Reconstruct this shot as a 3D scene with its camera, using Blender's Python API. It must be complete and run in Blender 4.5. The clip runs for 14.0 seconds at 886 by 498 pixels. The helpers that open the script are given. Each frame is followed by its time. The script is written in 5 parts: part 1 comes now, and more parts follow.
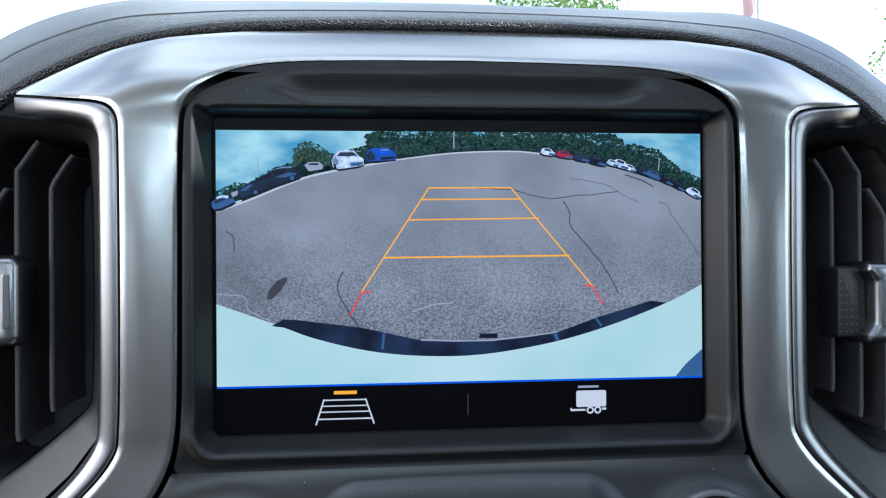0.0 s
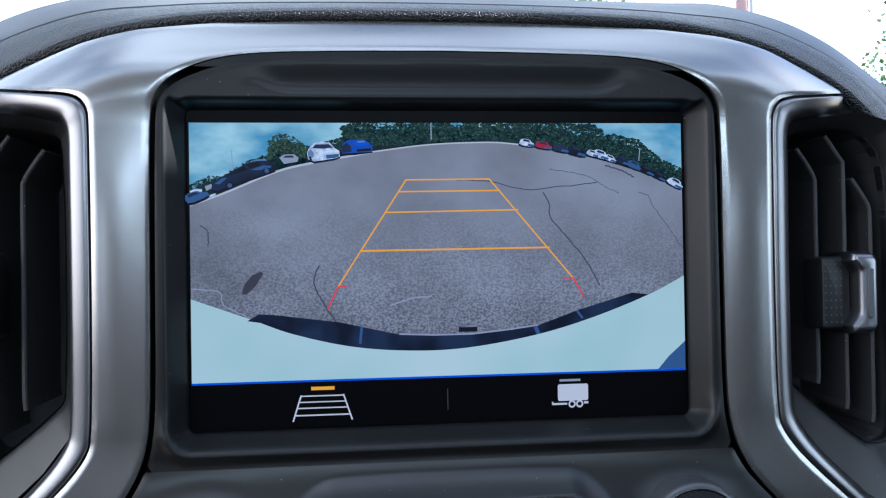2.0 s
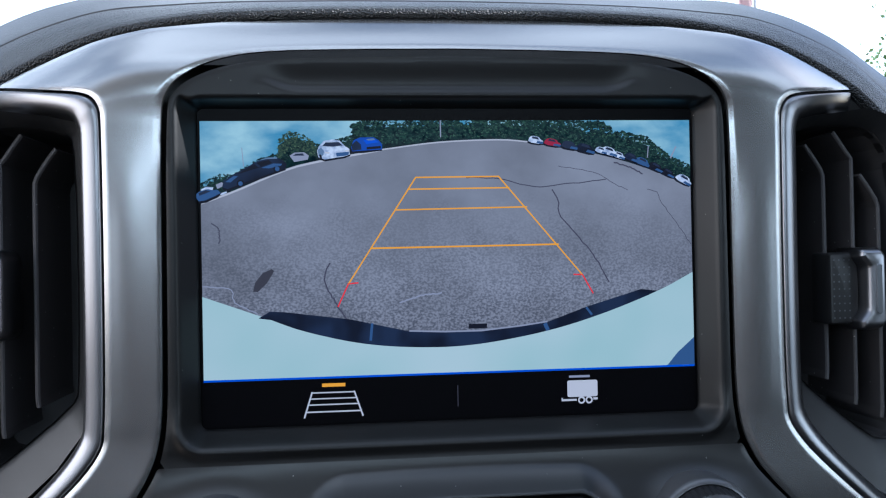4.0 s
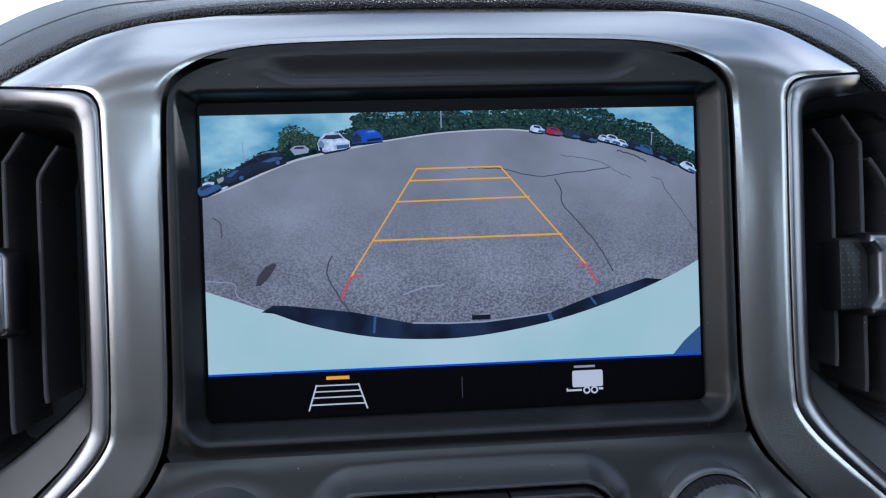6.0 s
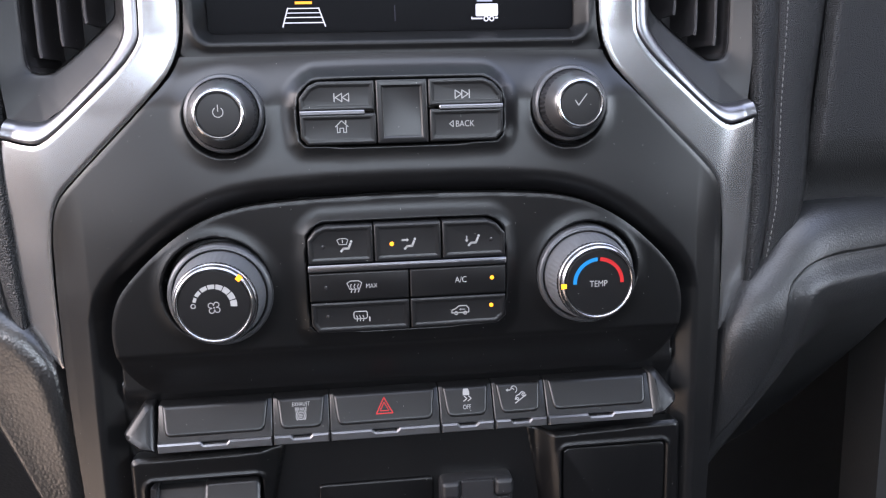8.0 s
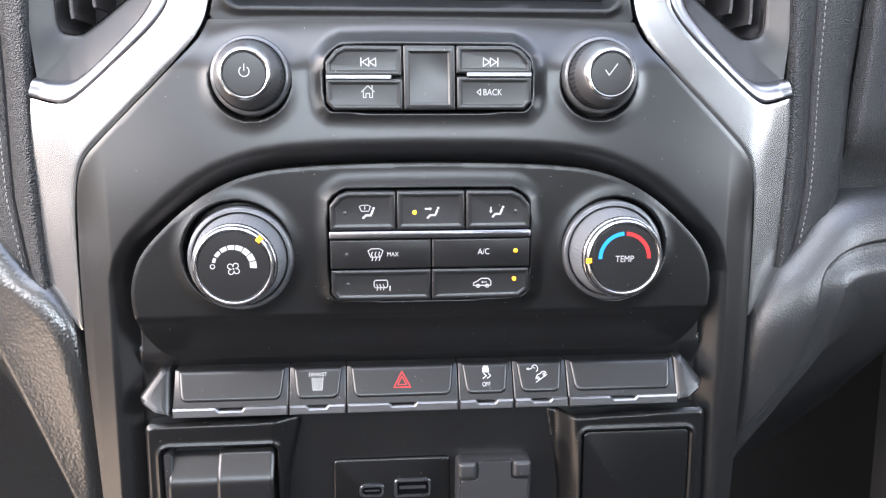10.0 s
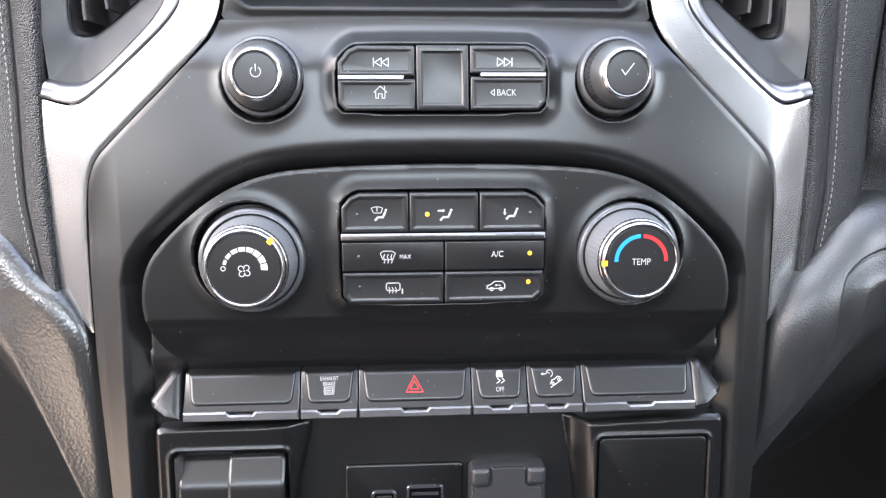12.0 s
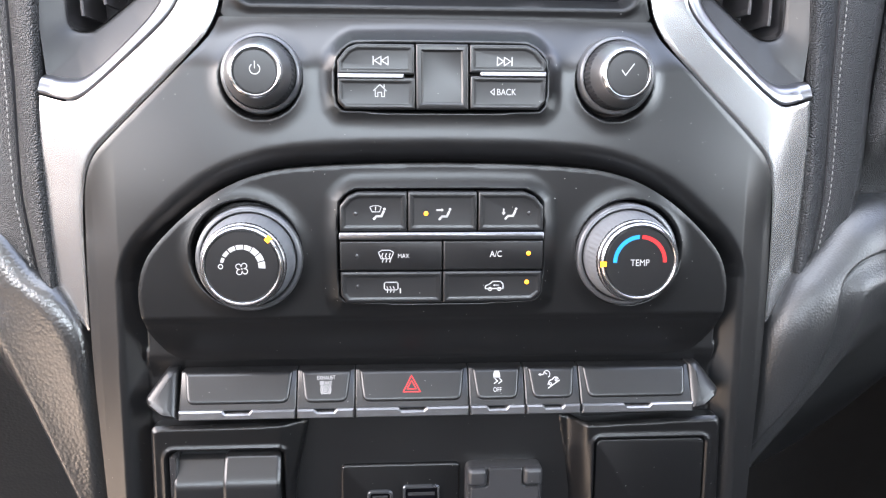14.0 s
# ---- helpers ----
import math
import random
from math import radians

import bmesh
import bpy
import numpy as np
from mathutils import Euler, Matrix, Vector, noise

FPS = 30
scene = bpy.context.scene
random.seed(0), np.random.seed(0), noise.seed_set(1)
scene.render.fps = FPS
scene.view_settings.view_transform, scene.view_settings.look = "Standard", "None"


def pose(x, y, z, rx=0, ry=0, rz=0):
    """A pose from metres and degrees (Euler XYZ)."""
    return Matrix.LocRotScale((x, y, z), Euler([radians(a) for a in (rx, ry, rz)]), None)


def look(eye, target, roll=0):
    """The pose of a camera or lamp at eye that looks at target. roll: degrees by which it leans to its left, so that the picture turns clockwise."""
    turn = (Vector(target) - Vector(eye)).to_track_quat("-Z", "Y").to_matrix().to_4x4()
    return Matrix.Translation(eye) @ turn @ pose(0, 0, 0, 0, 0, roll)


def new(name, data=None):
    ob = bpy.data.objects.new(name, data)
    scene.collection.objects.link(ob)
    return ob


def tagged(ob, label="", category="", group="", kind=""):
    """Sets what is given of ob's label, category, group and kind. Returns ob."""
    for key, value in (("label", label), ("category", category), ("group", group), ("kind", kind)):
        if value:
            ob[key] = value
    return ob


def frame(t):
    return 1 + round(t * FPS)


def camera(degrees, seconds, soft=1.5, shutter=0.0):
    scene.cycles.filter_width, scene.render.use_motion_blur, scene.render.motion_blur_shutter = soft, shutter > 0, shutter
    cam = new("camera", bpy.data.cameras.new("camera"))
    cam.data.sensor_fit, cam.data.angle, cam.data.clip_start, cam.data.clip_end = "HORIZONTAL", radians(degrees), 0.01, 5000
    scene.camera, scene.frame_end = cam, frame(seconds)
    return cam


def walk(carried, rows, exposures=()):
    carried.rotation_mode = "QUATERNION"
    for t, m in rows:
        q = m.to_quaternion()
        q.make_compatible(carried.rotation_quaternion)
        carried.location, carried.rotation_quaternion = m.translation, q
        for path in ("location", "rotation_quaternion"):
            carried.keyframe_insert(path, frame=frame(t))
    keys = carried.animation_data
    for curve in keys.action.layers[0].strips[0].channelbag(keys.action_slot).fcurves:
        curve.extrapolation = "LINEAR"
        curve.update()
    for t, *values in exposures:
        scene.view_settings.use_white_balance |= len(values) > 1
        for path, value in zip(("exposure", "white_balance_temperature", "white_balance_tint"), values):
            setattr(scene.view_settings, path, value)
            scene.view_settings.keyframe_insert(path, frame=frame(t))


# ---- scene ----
cam = camera(57.41, 14.0, 1.2)
PATH = [
    (0, (-0.03811, -0.29001, 1.50705), (0.1657, 1.6996, 1.5175), -0.41),
    (0.5, (-0.03646, -0.28969, 1.50639), (0.1560, 1.7010, 1.5166), -0.46),
    (1, (-0.03283, -0.28839, 1.50531), (0.1645, 1.7018, 1.5132), -0.74),
    (1.5, (-0.03062, -0.28764, 1.50428), (0.1692, 1.7023, 1.5195), -0.90),
    (2, (-0.03108, -0.28665, 1.50270), (0.1805, 1.7020, 1.5247), -0.93),
    (2.5, (-0.03495, -0.28792, 1.50338), (0.1813, 1.7003, 1.5207), -0.74),
    (5, (-0.02833, -0.28758, 1.50199), (0.1501, 1.7044, 1.5188), -1.82),
    (5.5, (-0.02418, -0.28759, 1.50279), (0.1374, 1.7057, 1.5280), -2.01),
    (6, (-0.02797, -0.28699, 1.50423), (0.1317, 1.7066, 1.4878), -1.90),
    (6.5, (-0.02683, -0.30281, 1.50282), (0.1411, 1.6887, 1.4269), -2.31),
    (7, (-0.02093, -0.36165, 1.46000), (0.1923, 1.6185, 1.2768), -2.28),
    (7.5, (-0.01994, -0.39100, 1.43001), (0.2115, 1.5676, 1.0980), -2.06),
    (8, (-0.02771, -0.40959, 1.41251), (0.2041, 1.5415, 1.0388), -1.47),
    (10.5, (-0.02454, -0.40544, 1.38977), (0.1238, 1.5614, 1.0587), 0.04),
    (11, (-0.02359, -0.40265, 1.38893), (0.1099, 1.5641, 1.0511), -0.08),
    (11.5, (-0.02478, -0.40189, 1.38750), (0.1033, 1.5659, 1.0539), -0.25),
    (12, (-0.02443, -0.40255, 1.38725), (0.1052, 1.5677, 1.0691), -0.15),
    (12.5, (-0.02278, -0.40227, 1.38671), (0.1035, 1.5689, 1.0725), -0.01),
    (13, (-0.02347, -0.40210, 1.38648), (0.1052, 1.5686, 1.0704), 0.13),
    (13.5, (-0.02494, -0.40247, 1.38613), (0.1087, 1.5683, 1.0730), 0.28),
    (14, (-0.02603, -0.40141, 1.38659), (0.1163, 1.5682, 1.0698), 0.34),
]
walk(cam, [(t, look(eye, target, roll)) for t, eye, target, roll in PATH],
     [(0, 0.15, 5650, 5), (1.0, -0.15, 5500, 9), (2.5, -0.2, 5450, 10), (5, -0.25, 5500, 10), (6.3, -0.2, 5550, 11), (7.5, 0.58, 6050, 28), (8.0, 1.15, 6150, 19), (8.4, 1.45, 6200, 18), (10.3, 2.28, 6300, 16), (14, 2.28, 6300, 16)])

# world: daylight sky with thin cloud, low sun through the passenger window
world = bpy.data.worlds.new("sky")
scene.world = world
world.use_nodes = True
wn, wl = world.node_tree.nodes, world.node_tree.links
wn.clear()
SUN_ELEV, SUN_ROT = radians(24), radians(84)
sky = wn.new("ShaderNodeTexSky")
sky.sky_type, sky.sun_disc, sky.sun_elevation, sky.sun_rotation = "NISHITA", False, SUN_ELEV, SUN_ROT
cloud = wn.new("ShaderNodeTexNoise")
cloud.inputs["Scale"].default_value, cloud.inputs["Detail"].default_value = 2.2, 7
ramp = wn.new("ShaderNodeValToRGB")
ramp.color_ramp.elements[0].position, ramp.color_ramp.elements[1].position = 0.40, 0.62
mixc = wn.new("ShaderNodeMix")
mixc.data_type = "RGBA"
mixc.inputs["B"].default_value = (8.6, 9.2, 9.7, 1)
back = wn.new("ShaderNodeBackground")
back.inputs["Strength"].default_value = 0.3
wout = wn.new("ShaderNodeOutputWorld")
wl.new(cloud.outputs["Fac"], ramp.inputs["Fac"])
wl.new(ramp.outputs["Color"], mixc.inputs["Factor"])
wl.new(sky.outputs["Color"], mixc.inputs["A"])
wl.new(mixc.outputs["Result"], back.inputs["Color"])
wl.new(back.outputs["Background"], wout.inputs["Surface"])

sun = new("sun", bpy.data.lights.new("sun", "SUN"))
sun.data.energy, sun.data.angle, sun.data.color = 5.0, radians(0.5), (1, 0.93, 0.84)
sun.matrix_world = look((0, 0, 20), (-20, 2, 11.1))


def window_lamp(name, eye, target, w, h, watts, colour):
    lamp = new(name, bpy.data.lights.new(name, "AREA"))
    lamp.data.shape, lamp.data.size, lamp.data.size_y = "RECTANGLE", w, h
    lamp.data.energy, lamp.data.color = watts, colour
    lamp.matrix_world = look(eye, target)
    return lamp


# area lamps added in the unseen window openings, standing in for sky light
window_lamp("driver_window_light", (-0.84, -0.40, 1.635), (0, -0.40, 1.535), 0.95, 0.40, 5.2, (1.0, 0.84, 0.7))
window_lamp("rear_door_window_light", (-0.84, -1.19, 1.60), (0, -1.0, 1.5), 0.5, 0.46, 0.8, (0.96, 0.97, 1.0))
window_lamp("passenger_window_light", (0.83, -0.64, 1.55), (0, -0.64, 1.5), 0.43, 0.38, 1.15, (0.8, 0.95, 1.0))
window_lamp("rear_window_light", (0, -1.64, 1.76), (0, 0, 1.6), 1.2, 0.16, 4.0, (0.85, 0.97, 1.0))


# ---- materials ----
BASE = 1400.0

def lin(r, g, b):
    return tuple(((c / 255 + 0.055) / 1.055) ** 2.4 if c > 10 else c / 255 / 12.92 for c in (r, g, b)) + (1,)


def material(name, colour, rough=0.5, metal=0.0, grain=None, dust=0.0, vary=0.12, coat=0.0, emit=0.0, spec=0.5):
    """grain: (scale per metre, bump height in mm, kind)."""
    m = bpy.data.materials.new(name)
    m.use_nodes = True
    n, l = m.node_tree.nodes, m.node_tree.links
    b = n["Principled BSDF"]
    b.inputs["Roughness"].default_value, b.inputs["Metallic"].default_value = rough, metal
    b.inputs["Coat Weight"].default_value, b.inputs["Specular IOR Level"].default_value = coat, spec
    colour = tuple(colour[:3]) + (1,)
    b.inputs["Base Color"].default_value = colour
    co = n.new("ShaderNodeTexCoord")
    if vary:
        big = n.new("ShaderNodeTexNoise")
        big.inputs["Scale"].default_value, big.inputs["Detail"].default_value = 35, 6
        l.new(co.outputs["Object"], big.inputs["Vector"])
        mr = n.new("ShaderNodeMapRange")
        mr.inputs["To Min"].default_value, mr.inputs["To Max"].default_value = rough * (1 - vary), rough * (1 + vary)
        l.new(big.outputs["Fac"], mr.inputs["Value"])
        l.new(mr.outputs["Result"], b.inputs["Roughness"])
    if dust:
        v = n.new("ShaderNodeTexVoronoi")
        v.inputs["Scale"].default_value = 210
        l.new(co.outputs["Object"], v.inputs["Vector"])
        lt = n.new("ShaderNodeMath")
        lt.operation = "LESS_THAN"
        lt.inputs[1].default_value = dust
        l.new(v.outputs["Distance"], lt.inputs[0])
        mx = n.new("ShaderNodeMix")
        mx.data_type = "RGBA"
        mx.inputs["A"].default_value, mx.inputs["B"].default_value = colour, (0.45, 0.44, 0.42, 1)
        l.new(lt.outputs["Value"], mx.inputs["Factor"])
        l.new(mx.outputs["Result"], b.inputs["Base Color"])
    if grain:
        scale, height, kind = grain
        if kind == "leather":
            t = n.new("ShaderNodeTexVoronoi")
            out = t.outputs["Distance"]
        else:
            t = n.new("ShaderNodeTexNoise")
            t.inputs["Detail"].default_value = 4
            out = t.outputs["Fac"]
        t.inputs["Scale"].default_value = scale
        l.new(co.outputs["Object"], t.inputs["Vector"])
        bp = n.new("ShaderNodeBump")
        bp.inputs["Strength"].default_value, bp.inputs["Distance"].default_value = 1.0, height / 1000
        bp.invert = kind == "leather"
        l.new(out, bp.inputs["Height"])
        l.new(bp.outputs["Normal"], b.inputs["Normal"])
    if emit:
        b.inputs["Emission Color"].default_value, b.inputs["Emission Strength"].default_value = colour, emit
    return m


def picture(name, colour, colour2=None, scale=300.0, detail=3.0, low=0.4, high=0.6, strength=1.0, squash=1.0, fade=None):
    """A lit patch of the display's picture: black glossy glass that glows in one or two colours."""
    m = material(name, (0.003, 0.003, 0.004), 0.35, vary=0, spec=0.08)
    n, l = m.node_tree.nodes, m.node_tree.links
    b = n["Principled BSDF"]
    b.inputs["Emission Color"].default_value, b.inputs["Emission Strength"].default_value = colour, strength
    if colour2:
        co, mp, t, r = n.new("ShaderNodeTexCoord"), n.new("ShaderNodeMapping"), n.new("ShaderNodeTexNoise"), n.new("ShaderNodeValToRGB")
        mp.inputs["Scale"].default_value = (1, 1, squash)
        t.inputs["Scale"].default_value, t.inputs["Detail"].default_value = scale, detail
        r.color_ramp.elements[0].position, r.color_ramp.elements[1].position = low, high
        r.color_ramp.elements[0].color, r.color_ramp.elements[1].color = colour, colour2
        l.new(co.outputs["Object"], mp.inputs["Vector"])
        l.new(mp.outputs["Vector"], t.inputs["Vector"])
        l.new(t.outputs["Fac"], r.inputs["Fac"])
        l.new(r.outputs["Color"], b.inputs["Emission Color"])
        if fade:
            far, z0, z1 = fade
            sp, mr, mx, big = n.new("ShaderNodeSeparateXYZ"), n.new("ShaderNodeMapRange"), n.new("ShaderNodeMix"), n.new("ShaderNodeTexNoise")
            mx.data_type = "RGBA"
            mr.inputs["From Min"].default_value, mr.inputs["From Max"].default_value = (BASE + z0) / 1000, (BASE + z1) / 1000
            big.inputs["Scale"].default_value, big.inputs["Detail"].default_value = 90, 5
            ad = n.new("ShaderNodeMath")
            ad.operation, ad.inputs[1].default_value = "MULTIPLY_ADD", 0.03
            l.new(big.outputs["Fac"], ad.inputs[0])
            l.new(co.outputs["Object"], sp.inputs["Vector"])
            l.new(co.outputs["Object"], big.inputs["Vector"])
            l.new(sp.outputs["Z"], ad.inputs[2])
            l.new(ad.outputs["Value"], mr.inputs["Value"])
            l.new(mr.outputs["Result"], mx.inputs["Factor"])
            l.new(r.outputs["Color"], mx.inputs["A"])
            mx.inputs["B"].default_value = far
            blot, br, mul = n.new("ShaderNodeTexNoise"), n.new("ShaderNodeMapRange"), n.new("ShaderNodeMix")
            blot.inputs["Scale"].default_value, blot.inputs["Detail"].default_value = 28, 5
            br.inputs["From Min"].default_value, br.inputs["From Max"].default_value = 0.3, 0.7
            br.inputs["To Min"].default_value, br.inputs["To Max"].default_value = 0.72, 1.22
            mul.data_type, mul.blend_type, mul.inputs["Factor"].default_value = "RGBA", "MULTIPLY", 1.0
            l.new(mp.outputs["Vector"], blot.inputs["Vector"])
            l.new(blot.outputs["Fac"], br.inputs["Value"])
            l.new(mx.outputs["Result"], mul.inputs["A"])
            l.new(br.outputs["Result"], mul.inputs["B"])
            l.new(mul.outputs["Result"], b.inputs["Emission Color"])
    return m


SATIN = material("satin_silver_paint", (0.34, 0.34, 0.345), 0.25, 0.88, vary=0.06, coat=0.25, grain=(5000, 0.0007, "noise"))
CHROME = material("satin_chrome", (0.24, 0.24, 0.255), 0.31, 1.0, vary=0.1)
CROWN = material("pearl_chrome", (0.2, 0.197, 0.2), 0.32, 0.85, vary=0.1)
DARKCHROME = material("grey_chrome", (0.16, 0.165, 0.175), 0.28, 0.9, vary=0.15)
LIP = material("satin_grey_metal", (0.27, 0.27, 0.28), 0.36, 0.9, vary=0.1)
PLASTIC = material("black_moulded_plastic", (0.0048, 0.0048, 0.0053), 0.34, grain=(1600, 0.005, "noise"), dust=0.03, spec=0.7)
SURROUND = material("matt_black_surround", (0.006, 0.006, 0.0064), 0.4, grain=(1600, 0.006, "noise"), dust=0.03, spec=0.4)
PANEL = material("black_panel_plastic", (0.0035, 0.0035, 0.0039), 0.33, grain=(1800, 0.006, "noise"), dust=0.036, spec=0.52)
BUTTON = material("black_button_plastic", (0.007, 0.007, 0.0076), 0.33, grain=(1500, 0.006, "noise"), dust=0.034, spec=0.62)
GLOSS = material("gloss_black_plastic", (0.025, 0.024, 0.025), 0.24, dust=0.034)
DEEP = material("matt_black_plastic", (0.07, 0.067, 0.07), 0.6, grain=(900, 0.02, "noise"), spec=0.35)
LEATHER = material("black_grained_vinyl", (0.013, 0.013, 0.0135), 0.34, grain=(1250, 0.75, "leather"), spec=0.5)
SIDELEATHER = material("black_fine_grained_vinyl", (0.012, 0.012, 0.0125), 0.34, grain=(1700, 0.5, "leather"), spec=0.45)
PADTOP = material("black_soft_touch_vinyl", (0.045, 0.046, 0.049), 0.36, grain=(1300, 0.12, "leather"))
BOLSTER = material("black_grained_trim", (0.011, 0.011, 0.0115), 0.31, grain=(560, 0.13, "leather"), dust=0.03, spec=1.0)
BOLSTER.node_tree.nodes["Principled BSDF"].inputs["IOR"].default_value = 1.55
GLOVEBOX = material("black_coarse_grained_trim", (0.017, 0.0175, 0.0185), 0.4, grain=(850, 0.14, "leather"), dust=0.03, spec=0.8)
CAPGREY = material("dark_grey_moulded_plastic", (0.026, 0.026, 0.0275), 0.36, grain=(1600, 0.006, "noise"), dust=0.04)
THREAD = material("grey_thread", (0.19, 0.187, 0.18), 0.8, grain=(4000, 0.05, "noise"))
# unlit prints with a little added glow to lift their colour
INK = material("pale_grey_glowing_print", (0.37, 0.37, 0.37), 0.5, vary=0, emit=0.02)
REDINK = material("red_glowing_print", (0.42, 0.012, 0.012), 0.5, vary=0, emit=0.12)
BLUEINK = material("blue_glowing_print", (0.005, 0.2, 0.5), 0.5, vary=0, emit=0.12)
AMBER = material("amber_light", (1.0, 0.34, 0.01), 0.4, vary=0, emit=0.9)
KNURLDARK = material("black_knurled_plastic", (0.03, 0.03, 0.033), 0.32, 0.5, grain=(2200, 0.05, "noise"))
KNURL = material("grey_knob_plastic", (0.17, 0.175, 0.185), 0.42, 0.35, grain=(1200, 0.08, "noise"), spec=0.6)
COLLAR = material("satin_grey_collar", (0.1, 0.102, 0.108), 0.34, 0.55, grain=(1800, 0.01, "noise"))
GLASSBLACK = material("black_display_glass", (0.003, 0.003, 0.004), 0.3, vary=0, dust=0.012, spec=0.05)
CLOTH = material("grey_headliner", (0.5, 0.475, 0.44), 0.9, grain=(1200, 0.2, "noise"))
SLAT = material("dull_black_slat_plastic", (0.06, 0.056, 0.058), 0.5, grain=(1400, 0.01, "noise"), dust=0.05, spec=0.4)
VENTBLACK = material("satin_black_vent_plastic", (0.016, 0.016, 0.0168), 0.42, grain=(1600, 0.008, "noise"), dust=0.02, spec=0.55)
BRIGHT = material("bright_chrome", (0.46, 0.46, 0.47), 0.24, 1.0, vary=0.1)
CABIN = material("dark_cabin_trim", (0.02, 0.0195, 0.019), 0.7, grain=(500, 0.2, "noise"))
REARTONE = material("brown_grey_rear_tone", (0.24, 0.168, 0.132), 0.85, grain=(700, 0.3, "noise"))
DOORTRIM = material("brown_door_trim", (0.13, 0.105, 0.088), 0.6, grain=(500, 0.2, "noise"))
TAN = material("tan_bounce_trim", (0.84, 0.69, 0.55), 0.8, grain=(500, 0.2, "noise"))
ASPHALT = material("asphalt", (0.06, 0.06, 0.062), 0.9, grain=(60, 4.0, "noise"))
BARK = material("bark", (0.09, 0.07, 0.05), 0.9, grain=(20, 10, "noise"))
# leaves and flag: over-exposed, washed-out look put into their base colours
LEAF = material("leaves", (0.3, 0.42, 0.16), 0.6, vary=0)
FLAGRED = material("red_cloth", (0.75, 0.48, 0.46), 0.8, vary=0)
POLE = material("painted_steel", (0.5, 0.5, 0.5), 0.4, 0.5, vary=0)

# ---- shape tools: millimetres, x to the right, z up from 1.4 m, y away from the viewer ----

def mesh_from(name, verts, faces, smooth=True):
    me = bpy.data.meshes.new(name)
    v = np.asarray(verts, dtype=float).reshape(-1, 3).copy()
    v[:, 2] += BASE
    me.from_pydata((v / 1000).tolist(), [], faces if isinstance(faces, list) else faces.tolist())
    if smooth:
        me.shade_smooth()
    me.update()
    return me


def thing(name, at, label, category, group="", kind=""):
    """An Empty at its base, in the tools' millimetres."""
    ob = new(name)
    ob.empty_display_size = 0.01
    ob.location = (at[0] / 1000, at[1] / 1000, (at[2] + BASE) / 1000)
    return tagged(ob, label, category, group, kind)


def part(name, me, mat, parent, label="", kind=""):
    ob = new(name, me)
    me.name = name
    if not me.materials:
        me.materials.append(mat)
    ob.parent = parent
    if parent.type == "EMPTY":
        ob.matrix_parent_inverse = Matrix.Translation(-parent.location)
    return tagged(ob, label, kind=kind)


def chaikin(pts, n=2, closed=True):
    p = np.asarray(pts, float)
    for _ in range(n):
        q = np.roll(p, -1, 0) if closed else p[1:]
        a = p if closed else p[:-1]
        new_p = np.empty((2 * len(a), 2))
        new_p[0::2], new_p[1::2] = 0.75 * a + 0.25 * q, 0.25 * a + 0.75 * q
        if not closed:
            new_p = np.vstack([p[:1], new_p, p[-1:]])
        p = new_p
    return p


def mirror(right):
    """A closed outline from its right half, given from the top middle down to the bottom middle."""
    r = np.asarray(right, float)
    l = r[::-1].copy()
    l[:, 0] *= -1
    return np.vstack([r, l])


def poly_sdf(poly):
    """Signed distance to a closed outline, negative inside."""
    a = np.asarray(poly, float)
    b = np.roll(a, -1, 0)

    def sdf(x, z):
        shape = x.shape
        px, pz = x.ravel(), z.ravel()
        best = np.full(px.shape, 1e9)
        inside = np.zeros(px.shape, bool)
        for (ax, az), (bx, bz) in zip(a, b):
            dx, dz = bx - ax, bz - az
            ln = dx * dx + dz * dz
            if ln < 1e-9:
                continue
            k = np.clip(((px - ax) * dx + (pz - az) * dz) / ln, 0, 1)
            best = np.minimum(best, (px - ax - k * dx) ** 2 + (pz - az - k * dz) ** 2)
            if az != bz:
                inside ^= ((az > pz) != (bz > pz)) & (px < (bx - ax) * (pz - az) / (bz - az) + ax)
        d = np.sqrt(best)
        return np.where(inside, -d, d).reshape(shape)

    return sdf


def rect_sdf(x0, x1, z0, z1, r):
    cx, cz, hx, hz = (x0 + x1) / 2, (z0 + z1) / 2, (x1 - x0) / 2 - r, (z1 - z0) / 2 - r

    def sdf(x, z):
        qx, qz = np.abs(x - cx) - hx, np.abs(z - cz) - hz
        return np.hypot(np.maximum(qx, 0), np.maximum(qz, 0)) + np.minimum(np.maximum(qx, qz), 0) - r

    return sdf


def step(a, b, x):
    k = np.clip((x - a) / (b - a), 0, 1)
    return k * k * (3 - 2 * k)


def soft_max(a, b, k):
    h = np.clip(0.5 + 0.5 * (a - b) / k, 0, 1)
    return b + (a - b) * h + k * h * (1 - h)


